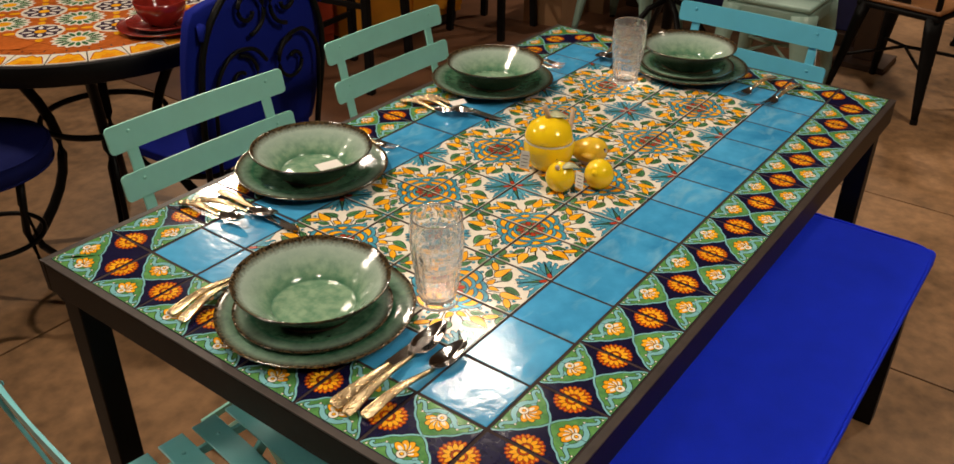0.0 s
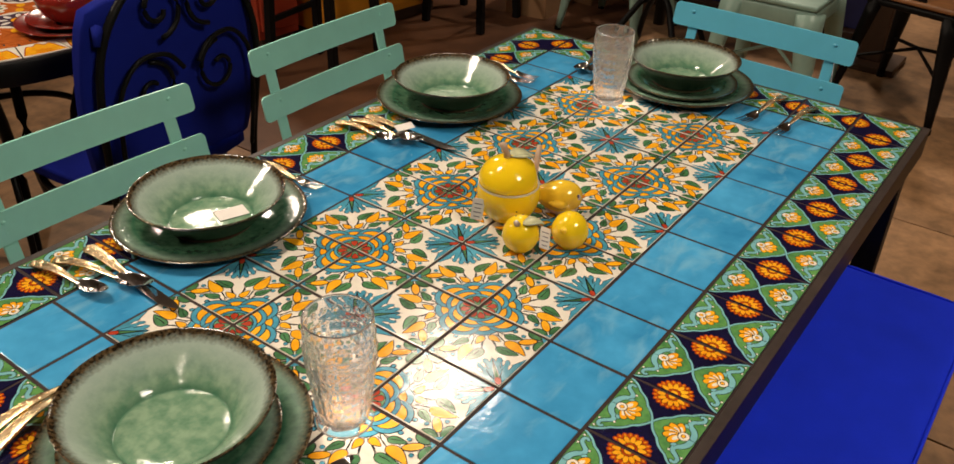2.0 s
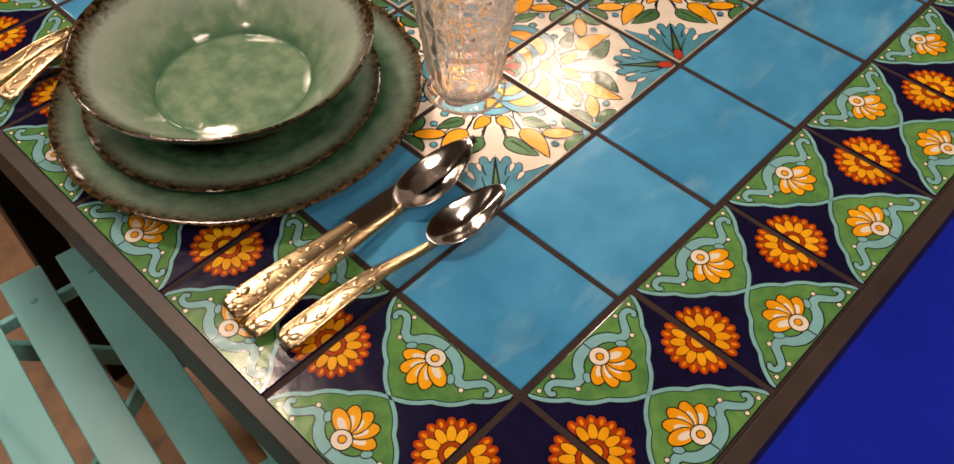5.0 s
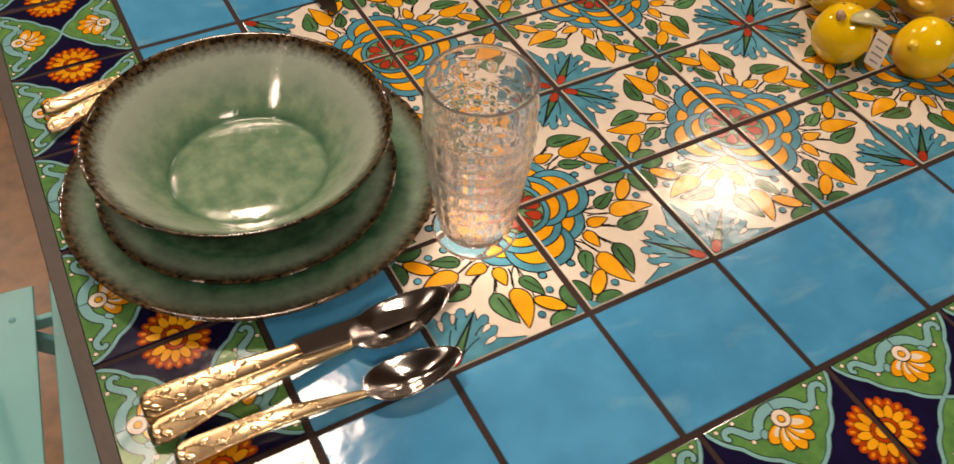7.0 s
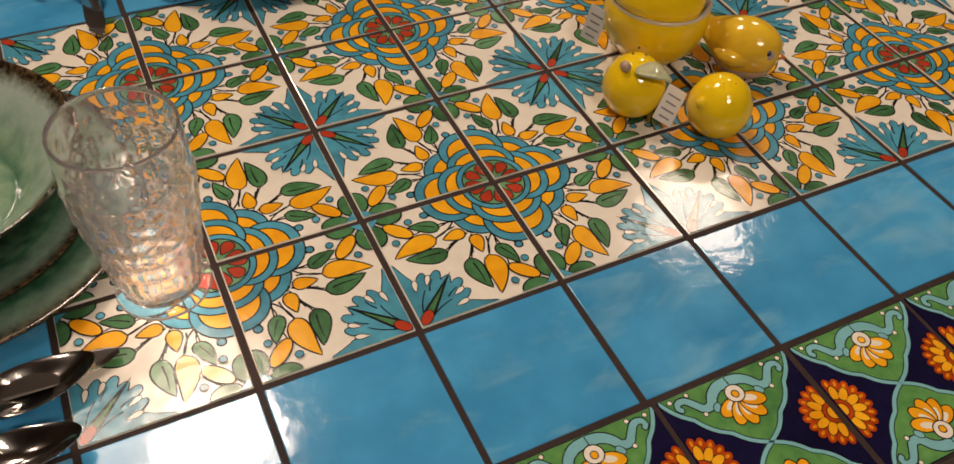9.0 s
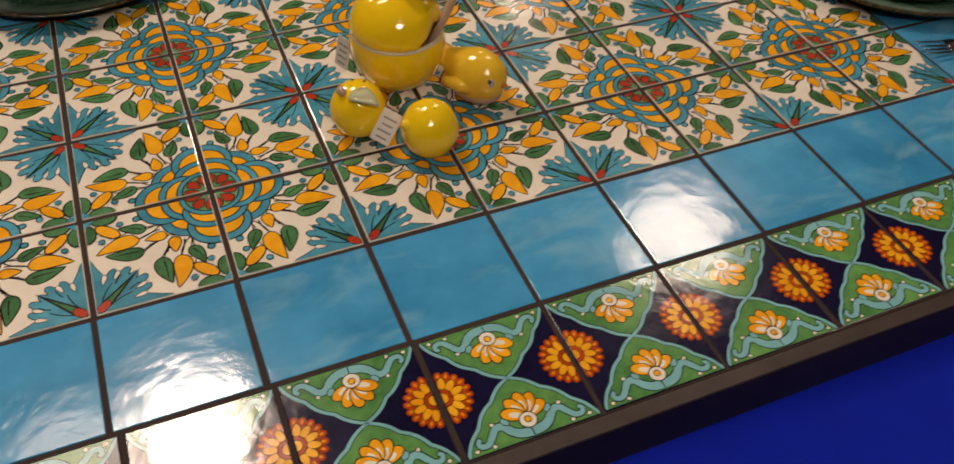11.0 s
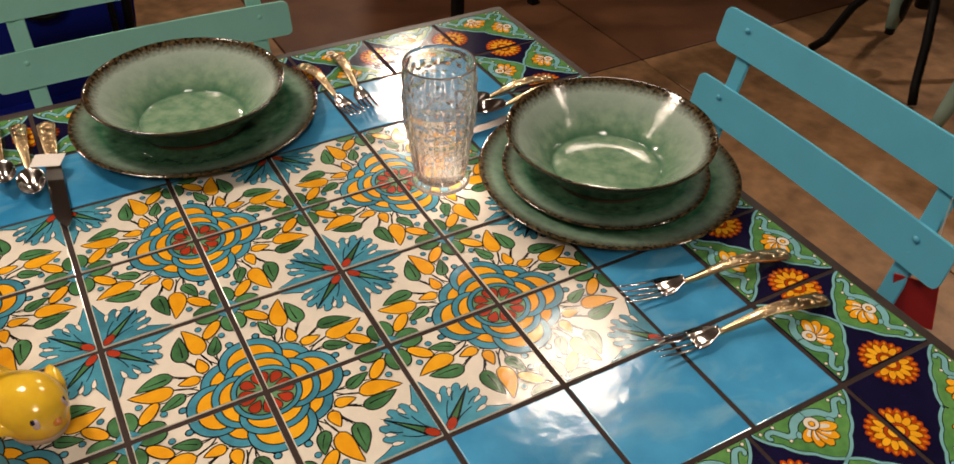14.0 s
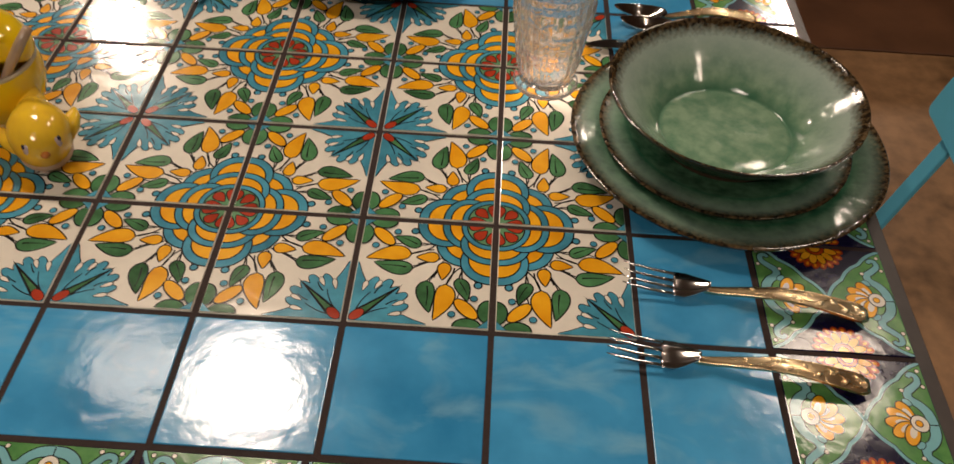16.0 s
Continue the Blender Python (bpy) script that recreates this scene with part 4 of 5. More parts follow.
for v in lid_bm.verts:
    # notch for the spoon
    d = math.hypot(v.co.x - 0.033, v.co.y + 0.031)
    if d < 0.032 and v.co.z < 0.083:
        k = 1 - d / 0.032
        v.co.x -= 0.006 * k
        v.co.y += 0.006 * k
        v.co.z += 0.013 * k
lid = part("lid", lid_bm, LEMON, pot, "yellow domed lid", True)
part("stem", tube([(-0.004, 0.002, 0.103), (-0.006, 0.004, 0.115), (-0.011, 0.008, 0.128)], [0.006, 0.0046, 0.0052], 10), STEMC, lid, "pinkish clay stem", True)
part("leaf", leaf(0.044, 0.030, 0.2), LEAFC, lid, "pale green leaf", True, pose(-0.001, 0.000, 0.1085, 0, 14, -28))
part("spoon_handle", tube([(0.026, -0.022, 0.050), (0.040, -0.021, 0.072), (0.052, -0.016, 0.090), (0.062, -0.012, 0.104)], [0.0036, 0.0042, 0.0046, 0.0040], 10), STEMC, pot, "pinkish ceramic spoon handle", True)


def shaker(x, y, turn, holes, stalk, label, lean):
    t = thing("lemon_shaker", label, "shaker", "lemon salt and pepper shakers", pose(x, y, TOP + 0.0012, 0, 0, turn))
    r = 0.0278
    part("lemon_body", knobbly([(0, 0), (0.012, 0), (0.0165, 0.0015), (0.0235, 0.010), (r, 0.023), (0.0262, 0.034), (0.0205, 0.045), (0.012, 0.0515), (0.005, 0.054), (0, 0.0545)], 44, 0.008), LEMON, t, smooth=True)
    for k in range(holes):
        a = 2 * math.pi * k / holes
        part("pour_hole", lathe([(0, 0.0008), (0.0012, 0.0006), (0.0012, -0.0003)], 10), INK, t, at=pose(0.0065 * math.cos(a) + lean, 0.0065 * math.sin(a), 0.0526, 0, 0, 0))
    if stalk:
        part("stem", tube([(-0.008, 0.010, 0.047), (-0.011, 0.014, 0.054)], [0.005, 0.004], 10), STEMC, t, smooth=True)
        part("leaf", leaf(0.031, 0.020, 0.25), LEAFC, t, "pale green leaf", True, pose(-0.014, 0.004, 0.0525, 0, 4, -105))
    else:
        part("tip", lathe([(0, 0.006), (0.004, 0.004), (0.006, 0)], 16), LEMON, t, smooth=True, at=pose(-0.0225, 0.006, 0.037, 0, -60, -10))
    return t


shaker(-0.018, -0.126, 20, 4, False, "round yellow ceramic lemon shaker with pour holes", 0.0)
shaker(-0.072, -0.075, 60, 3, True, "yellow ceramic lemon shaker with a leaf and tag", 0.010)
bird = thing("ceramic_bird", "small yellow glazed ceramic bird with a pale belly beside the lemons", "figurine", at=pose(0.054, -0.064, TOP + 0.0012, 0, 0, -60))
bm = bmesh.new()
bmesh.ops.create_uvsphere(bm, u_segments=36, v_segments=24, radius=1.0)
for v in bm.verts:
    x, y, z = v.co
    taper = 1.0 - 0.62 * max(0.0, -x) ** 1.3
    v.co = ((0.037 if x > 0 else 0.046) * x - 0.002, 0.0262 * y * taper, 0.0275 + 0.0268 * z * taper + 0.012 * max(0.0, x) * (z > -0.2) * 0.35 + 0.006 * max(0.0, -x) ** 2)
for v in bm.verts:
    v.co.z = max(0.0, v.co.z)
part("bird_body", bm, BIRDC, bird, smooth=True)
belly = bmesh.new()
bmesh.ops.create_uvsphere(belly, u_segments=28, v_segments=16, radius=1.0)
for v in belly.verts:
    x, y, z = v.co
    v.co = (0.0275 * x + 0.003, 0.0222 * y, max(0.0, 0.0125 + 0.0125 * z))
part("belly", belly, STEMC, bird, "pale clay-coloured belly", True)
part("beak", lathe([(0, 0.009), (0.003, 0.004), (0.005, 0)], 14), BEAK, bird, smooth=True, at=pose(0.032, 0, 0.030, 0, 80, 0))
for s in (-1, 1):
    part("eye", lathe([(0, 0.0012), (0.0020, 0.0008), (0.0026, 0)], 12), NAVY, bird, smooth=True, at=pose(0.0268, 0.0140 * s, 0.0379, 0, 0, 0) @ pose(0, 0, 0, -62 * s, 38, 0))
    part("wing", tube([(0.004, 0.016 * s, 0.026), (-0.003, 0.0245 * s, 0.027), (-0.011, 0.030 * s, 0.030), (-0.016, 0.032 * s, 0.033)], [0.013, 0.0095, 0.006, 0.002], 10, 0.8), BIRDC, bird, "small raised yellow wing", True)
    part("eye_patch", dome(0, 0, 0, 0.0072, 0.0050, 0.0014), PATCH, bird, "pale mauve painted patch round the eye", True, pose(0.0262, 0.0132 * s, 0.0372) @ pose(0, 0, 0, -62 * s, 38, 0))
part("tail", tube([(-0.026, 0, 0.029), (-0.042, 0, 0.035), (-0.054, 0, 0.043), (-0.058, 0, 0.046)], [0.016, 0.0115, 0.007, 0.003], 12, 0.7), BIRDC, bird, "yellow tail", True)
swing_tag(pose(-0.0545, -0.1060, TOP + 0.0225, 52, 30, -28), (0.020, 0.032), PAPER, "white paper price tag hanging from a lemon", 4)
swing_tag(pose(-0.0620, 0.0100, TOP + 0.032, 80, 6, -62), (0.018, 0.034), PAPER, "white paper price tag hanging from the sugar pot", 4)


# ---- folding chairs ----
def bistro_chair(paint, label, m, red_tag=False):
    """Steel folding chair with two curved back rails and a slatted seat; it faces +x."""
    t = thing("folding_chair", label, "chair", "folding chairs", m)
    for y in (-0.165, 0.165):
        part("upright", join(bar((-0.258, y, 0.826), (-0.172, y, 0.455), 0.024, 0.006), bar((-0.172, y, 0.456), (0.215, y, 0.0), 0.010, 0.024)), paint, t)
        part("rear_leg", bar((0.185, y * 0.90, 0.438), (-0.225, y * 0.90, 0.0), 0.010, 0.022), paint, t)
        part("seat_rail", bar((-0.155, y * 0.97, 0.436), (0.200, y * 0.97, 0.436), 0.008, 0.018), paint, t)
    for z, x in ((0.814, -0.247), (0.722, -0.222)):
        bm = bmesh.new()
        cols = []
        hw, hh = 0.215, 0.026
        for k in range(33):
            y = hw * math.sin(math.pi * (k / 32 - 0.5))
            e = max(0.0, (abs(y) - (hw - 0.009)) / 0.009)
            h = hh - 0.009 * (1 - math.sqrt(max(0.0, 1 - e * e)))
            bow = -0.006 * (1 - (y / hw) ** 2)
            lean = 0.20
            cols.append([bm.verts.new((x + bow + d - lean * s * h, y, z + s * h)) for s, d in ((-1, 0.0), (1, 0.0), (1, 0.004), (-1, 0.004))])
        for p, q in zip(cols, cols[1:]):
            for k in range(4):
                bm.faces.new((p[k], p[(k + 1) % 4], q[(k + 1) % 4], q[k]))
        bm.faces.new(cols[0]), bm.faces.new(cols[-1])
        bmesh.ops.recalc_face_normals(bm, faces=bm.faces)
        rail = part("back_rail", bm, paint, t)
        for y in (-0.168, 0.168):
            for dz in (-0.010, 0.010):
                part("rivet", lathe([(0, 0.0022), (0.003, 0.0016), (0.0042, 0)], 12), paint, rail, smooth=True, at=pose(x + 0.004 - 0.006 * (1 - (y / hw) ** 2), y, z + dz, 0, 90, 0))
                part("rivet", lathe([(0, 0.0022), (0.003, 0.0016), (0.0042, 0)], 12), paint, rail, smooth=True, at=pose(x - 0.006 * (1 - (y / hw) ** 2), y, z + dz, 0, -90, 0))
    for k in range(6):
        x = -0.133 + k * 0.0645
        slat = part("seat_slat", box(0.047, 0.41, 0.004, 0.0015, (x, 0, 0.449)), paint, t)
        for y in (-0.16, 0.16):
            part("rivet", lathe([(0, 0.0022), (0.003, 0.0016), (0.0042, 0)], 12), paint, slat, smooth=True, at=pose(x, y, 0.451))
    for p in ((0.20, 0.02), (-0.21, 0.02)):
        part("cross_bar", bar((p[0], -0.16, 0.09), (p[0], 0.16, 0.09), 0.008, 0.018), paint, t)
    if red_tag:
        part("hang_tag", box(0.002, 0.048, 0.06, 0.0005, (-0.228, 0.190, 0.655), pose(0, 0, 0, 12, 0, 20)), REDTAG, t, "small red card tag on a string")
        part("tag_string", tube([(-0.236, 0.178, 0.79), (-0.236, 0.184, 0.72), (-0.228, 0.190, 0.684)], 0.0008, 6), STRING, t)
    return t


bistro_chair(MINT, "mint green steel folding chair tucked in at the tiled table", pose(-0.315, 0.394, 0, 0, 0, -91.4))
bistro_chair(MINT, "mint green steel folding chair pushed in at the table's long side", pose(0.291, 0.424, 0, 0, 0, -90))
bistro_chair(TURQ, "blue-green steel folding chair with slatted seat at the table's end", pose(-0.760, 0.061, 0, 0, 0, -7))
bistro_chair(AQUA, "turquoise steel folding chair with a red tag at the table's end", pose(0.703, -0.033, 0, 0, 0, 177.5), True)

# ---- bench ----
bench = thing("bench", "black steel bench with a royal blue canvas cushion", "bench", at=pose(0.03, -0.47, 0))
part("bench_frame", join(box(1.20, 0.03, 0.04, 0.002, (0, -0.145, 0.415)), box(1.20, 0.03, 0.04, 0.002, (0, 0.145, 0.415)), box(0.03, 0.26, 0.04, 0.002, (0.585, 0, 0.415)), box(0.03, 0.26, 0.04, 0.002, (-0.585, 0, 0.415))), IRON, bench)
for sx in (-1, 1):
    for sy in (-1, 1):
        part("leg", box(0.045, 0.045, 0.395, 0.002, (sx * 0.57, sy * 0.14, 0.1975)), IRON, bench)
cush = bmesh.new()
bmesh.ops.create_grid(cush, x_segments=60, y_segments=18, size=0.5)
for v in cush.verts:
    u, w = v.co.x * 2, v.co.y * 2
    v.co = (u * 0.63, w * 0.178, 0.482 + 0.010 * (1 - u ** 6) * (1 - w ** 4) + 0.003 * noise.noise((u * 3, w * 2, 1)))
r = bmesh.ops.extrude_face_region(cush, geom=list(cush.faces))
low = [v for v in r["geom"] if isinstance(v, bmesh.types.BMVert)]
for v in low:
    v.co.z = 0.436
bmesh.ops.recalc_face_normals(cush, faces=cush.faces)
cushion = part("cushion", cush, BLUE_CLOTH, bench, "royal blue canvas seat cushion", True)
bv = cushion.modifiers.new("soft", "BEVEL")
bv.width, bv.segments, bv.limit_method, bv.angle_limit = 0.012, 4, "ANGLE", radians(50)
loop = []
for k in range(121):
    a = 2 * math.pi * k / 120
    c, s = math.cos(a), math.sin(a)
    loop.append((0.629 * math.copysign(abs(c) ** 0.12, c), 0.177 * math.copysign(abs(s) ** 0.2, s), 0.481))
part("piping", tube(loop, 0.0035, 6, cap=False), BLUE_CLOTH, cushion, smooth=True)


# ---- round tiled table and its chairs ----
RTX, RTY, RTR, RTZ = 0.04, 1.655, 0.600, 0.755
round_table = thing("round_table", "round wrought iron table with an orange and yellow mosaic tile top", "table", at=pose(RTX, RTY, 0, 0, 0, 12))
round_table.scale = (0.83, 0.83, 1.0)
part("rim", lathe([(RTR - 0.012, RTZ - 0.003), (RTR, RTZ - 0.001), (RTR + 0.004, RTZ - 0.006), (RTR + 0.004, RTZ - 0.055), (RTR - 0.004, RTZ - 0.058), (RTR - 0.012, RTZ - 0.05)], 96), IRON, round_table, "black iron rim", True)
mosaic = part("mosaic_bed", lathe([(0, RTZ - 0.002), (RTR - 0.008, RTZ - 0.002), (RTR - 0.008, RTZ - 0.03), (0, RTZ - 0.03)], 96), GROUT, round_table, "grout bed set with painted tiles")
TERRA = glaze("terracotta_glaze", (0.52, 0.13, 0.025), 0.25, 60)
PLUM = glaze("plum_glaze", (0.07, 0.045, 0.08), 0.3, 60)


def wedge(r0, r1, a0, a1, z, n=4):
    bm = bmesh.new()
    inner = [(r0 * math.cos(a0 + (a1 - a0) * k / n), r0 * math.sin(a0 + (a1 - a0) * k / n)) for k in range(n + 1)]
    outer = [(r1 * math.cos(a0 + (a1 - a0) * k / n), r1 * math.sin(a0 + (a1 - a0) * k / n)) for k in range(n + 1)]
    ring = outer + inner[::-1]
    top = [bm.verts.new((x, y, z)) for x, y in ring]
    bot = [bm.verts.new((x, y, z - 0.006)) for x, y in ring]
    bm.faces.new(top)
    for k in range(len(ring)):
        m = (k + 1) % len(ring)
        bm.faces.new((top[k], bot[k], bot[m], top[m]))
    bmesh.ops.recalc_face_normals(bm, faces=bm.faces)
    return bm


def paint_on(bm, poly, index, z):
    f = bm.faces.new([bm.verts.new((x, y, z)) for x, y in poly])
    f.material_index = index
    f.normal_update()
    if f.normal.z < 0:
        f.normal_flip()


def mosaic_tiles():
    n = 30
    arch, brick = None, None
    for k in range(n):
        a0, a1 = 2 * math.pi * k / n + 0.004, 2 * math.pi * (k + 1) / n - 0.004
        if arch is None:
            bm = wedge(0.492, 0.586, a0, a1, RTZ)
            am = (a0 + a1) / 2
            for s, idx, lift in ((1.0, 2, 1), (0.94, 1, 2), (0.45, 3, 3)):
                q = []
                for i in range(17):
                    t = -1 + i / 8
                    r = 0.578 - 0.083 * s * max(0.0, 1 - abs(t) ** 4) * (0.9 + 0.1 * math.cos(3 * math.pi * t))
                    an = am + t * s * (a1 - a0) * 0.48
                    q.append((r * math.cos(an), r * math.sin(an)))
                q += [(0.580 * math.cos(am + t * (a1 - a0) * 0.48 * s), 0.580 * math.sin(am + t * (a1 - a0) * 0.48 * s)) for t in (0.5, 0, -0.5)]
                paint_on(bm, q, idx, RTZ + lift * 0.0001)
            arch = part("rim_tile", bm, [CREAM, YELLOW, RUST, ORANGE], mosaic).data
        else:
            ob = new("rim_tile", arch)
            ob.parent, ob.matrix_basis = mosaic, pose(0, 0, 0, 0, 0, 360 * k / n)
    for row, (r0, r1) in enumerate(((0.452, 0.469), (0.472, 0.489))):
        m, mesh = 44, None
        for k in range(m):
            a = 2 * math.pi / m
            if mesh is None:
                mesh = part("brick_tile", wedge(r0, r1, 0.006, a - 0.006, RTZ, 2), TERRA, mosaic).data
            else:
                ob = new("brick_tile", mesh)
                ob.parent, ob.matrix_basis = mosaic, pose(0, 0, 0, 0, 0, 360 * (k + 0.5 * row) / m)
    g = 0.168
    for i in range(-3, 3):
        for j in range(-3, 3):
            sq = [(i * g + 0.0015, j * g + 0.0015), ((i + 1) * g - 0.0015, j * g + 0.0015), ((i + 1) * g - 0.0015, (j + 1) * g - 0.0015), (i * g + 0.0015, (j + 1) * g - 0.0015)]
            if min(math.hypot(x, y) for x, y in sq) > 0.43:
                continue
            # cut the square to the round field
            out, R0 = [], 0.449
            dense = []
            for a, b in zip(sq, sq[1:] + sq[:1]):
                dense += [(a[0] + (b[0] - a[0]) * t / 8, a[1] + (b[1] - a[1]) * t / 8) for t in range(8)]
            for x, y in dense:
                d = math.hypot(x, y)
                out.append((x, y) if d <= R0 else (x * R0 / d, y * R0 / d))
            bm = bmesh.new()
            bottom = [bm.verts.new((x, y, RTZ - 0.006)) for x, y in out]
            bm.faces.new(bottom)
            r = bmesh.ops.extrude_face_region(bm, geom=list(bm.faces))
            bmesh.ops.translate(bm, vec=(0, 0, 0.006), verts=[v for v in r["geom"] if isinstance(v, bmesh.types.BMVert)])
            bmesh.ops.recalc_face_normals(bm, faces=bm.faces)
            cx, cy = (i + 0.5) * g, (j + 0.5) * g
            if math.hypot(cx, cy) < 0.40:
                green = (i + j) % 2 == 0
                big, pet = (0.080, 16) if green else (0.062, 8)
                star = [(cx + big * (1 + 0.09 * math.cos(pet * t)) * math.cos(t), cy + big * (1 + 0.09 * math.cos(pet * t)) * math.sin(t)) for t in (2 * math.pi * k / 64 for k in range(64))]
                if not green:
                    paint_on(bm, oval(cx, cy, big * 1.22, big * 1.22, 0, 40), 1, RTZ + 0.00005)
                    for k in range(4):
                        a = math.pi * (k / 2 + 0.25)
                        paint_on(bm, oval(cx + 0.094 * math.cos(a), cy + 0.094 * math.sin(a), 0.020, 0.012, a, 12), 4, RTZ + 0.00005)
                paint_on(bm, star, 1 if green else 3, RTZ + 0.0001)
                for k in range(pet):
                    a = 2 * math.pi * k / pet
                    rr = big * 0.66
                    paint_on(bm, oval(cx + rr * math.cos(a), cy + rr * math.sin(a), big * 0.26, big * (0.10 if green else 0.12), a, 10), 2 if green else 1, RTZ + 0.0002)
                paint_on(bm, oval(cx, cy, big * 0.30, big * 0.30, 0, 14), 4, RTZ + 0.0003)
            part("mosaic_tile", bm, [TERRA, CREAM, GREEN, PLUM, YELLOW], mosaic)


mosaic_tiles()
for k in range(4):
    a = math.radians(45 + 90 * k)
    pts = []
    for i in range(13):
        t = i / 12
        r = 0.40 - 0.24 * math.sin(math.pi * t * 0.9) + 0.03 * t
        pts.append((r * math.cos(a), r * math.sin(a), (RTZ - 0.04) * (1 - t) + 0.008))
    part("leg", tube(pts, 0.019, 8), IRON, round_table, smooth=True)
for r, z in ((0.225, 0.42), (0.40, 0.69)):
    part("hoop", tube([(r * math.cos(t), r * math.sin(t), z) for t in (2 * math.pi * k / 48 for k in range(49))], 0.010, 8, cap=False), IRON, round_table, smooth=True)


def turned_ware(name, prof, material, label, category, at):
    t = thing(name, label, category, at=at)
    part("body", lathe(prof, 56), material, t, smooth=True)
    return t


RPX, RPY = 0.075, 1.305
for r, z, lab in ((0.122, 0.0, "large dark red glazed plate under a stack, on the mosaic table"), (0.096, 0.0085, "smaller dark red glazed plate under a red bowl")):
    turned_ware("red_plate", [(0, 0.004), (r * 0.6, 0.004), (r * 0.75, 0.008), (r * 0.97, 0.016), (r, 0.0165), (r, 0.014), (r * 0.75, 0.004), (r * 0.6, 0.0), (0, 0.0)], REDWARE, lab, "plate", pose(RPX, RPY, RTZ + 0.001 + z))
turned_ware("red_bowl", [(0, 0.008), (0.03, 0.009), (0.05, 0.022), (0.062, 0.045), (0.066, 0.066), (0.068, 0.067), (0.070, 0.066), (0.067, 0.045), (0.054, 0.018), (0.036, 0.004), (0.034, 0.0), (0, 0.0)], REDWARE, "deep red glazed bowl with a ribbed side on red plates", "bowl", pose(RPX, RPY, RTZ + 0.0135))


def scroll(cx, cz, r0, r1, a0, turns, n=26):
    """Points of a flat spiral in the xz-plane of a chair back (y and z)."""
    return [(0.0, cx + (r0 + (r1 - r0) * k / n) * math.cos(a0 + turns * 2 * math.pi * k / n), cz + (r0 + (r1 - r0) * k / n) * math.sin(a0 + turns * 2 * math.pi * k / n)) for k in range(n + 1)]


def iron_chair(m, label):
    """Wrought iron chair with scrolled back and blue cushions; it faces +x."""
    t = thing("iron_chair", label, "chair", "wrought iron chairs", m)
    for s in (-1, 1):
        post = [(-0.225, 0.195 * s, 0.0), (-0.20, 0.195 * s, 0.30), (-0.20, 0.205 * s, 0.48), (-0.235, 0.215 * s, 0.72), (-0.245, 0.185 * s, 0.86), (-0.25, 0.10 * s, 0.955), (-0.25, 0.0, 0.985)]
        part("back_post", tube(flow(post, 6), 0.0085, 10), IRON, t, smooth=True)
        part("front_leg", tube([(0.20, 0.20 * s, 0.46), (0.205, 0.20 * s, 0.25), (0.225, 0.20 * s, 0.0)], 0.0085, 8), IRON, t, smooth=True)
        part("scroll", tube([(p[0] - 0.245, p[1], p[2]) for p in scroll(0.090 * s, 0.725, 0.062, 0.015, math.pi / 2, 1.1 * s)], 0.0052, 7), IRON, t, smooth=True)
        part("scroll", tube([(p[0] - 0.262, p[1], p[2]) for p in scroll(0.062 * s, 0.895, 0.060, 0.014, -math.pi / 2, -1.2 * s)], 0.0056, 7), IRON, t, smooth=True)
        part("arch", tube(flow([(-0.262, 0.02 * s, 0.76), (-0.262, 0.06 * s, 0.80), (-0.258, 0.13 * s, 0.80), (-0.25, 0.18 * s, 0.73), (-0.235, 0.185 * s, 0.60), (-0.22, 0.18 * s, 0.49)], 6), 0.0054, 10), IRON, t, smooth=True)
    part("seat_hoop", tube([(0.21 * math.cos(a) , 0.21 * math.sin(a), 0.455) for a in (2 * math.pi * k / 40 for k in range(41))], 0.009, 8, cap=False), IRON, t, smooth=True)
    def pillow(sx, sy, sz, puff):
        bm = bmesh.new()
        bmesh.ops.create_cube(bm, size=2.0)
        bmesh.ops.subdivide_edges(bm, edges=list(bm.edges), cuts=9, use_grid_fill=True)
        for v in bm.verts:
            x, y, z = v.co
            q = 1 - 0.09 * (x * y) ** 2 - 0.03 * max(0.0, -x) * (1 - y * y)
            v.co = (sx * x * q * (1 - 0.03 * y * y), sy * y * q * (1 - 0.03 * x * x), sz * z * (1 - (max(abs(x), abs(y)) ** 5) * 0.55) + 0.004 * noise.noise((x * 2, y * 2, z)))
        bmesh.ops.smooth_vert(bm, verts=bm.verts, factor=0.5, use_axis_x=True, use_axis_y=True, use_axis_z=True)
        return bm
    # Both cushions take the blue cloth that has shade in its colour.
    part("seat_cushion", pillow(0.215, 0.215, 0.032, 1), SHADED_BLUE_CLOTH, t, "royal blue seat cushion", True, pose(0, 0, 0.498))
    part("back_cushion", pillow(0.235, 0.236, 0.030, 1), SHADED_BLUE_CLOTH, t, "royal blue back cushion tied to the frame", True, pose(-0.195, 0, 0.715, 0, 83, 0))
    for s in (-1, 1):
        part("tie", tube([(-0.215, 0.18 * s, 0.88), (-0.245, 0.195 * s, 0.885), (-0.25, 0.205 * s, 0.855)], [0.010, 0.012, 0.006], 6), SHADED_BLUE_CLOTH, t, smooth=True)
    return t


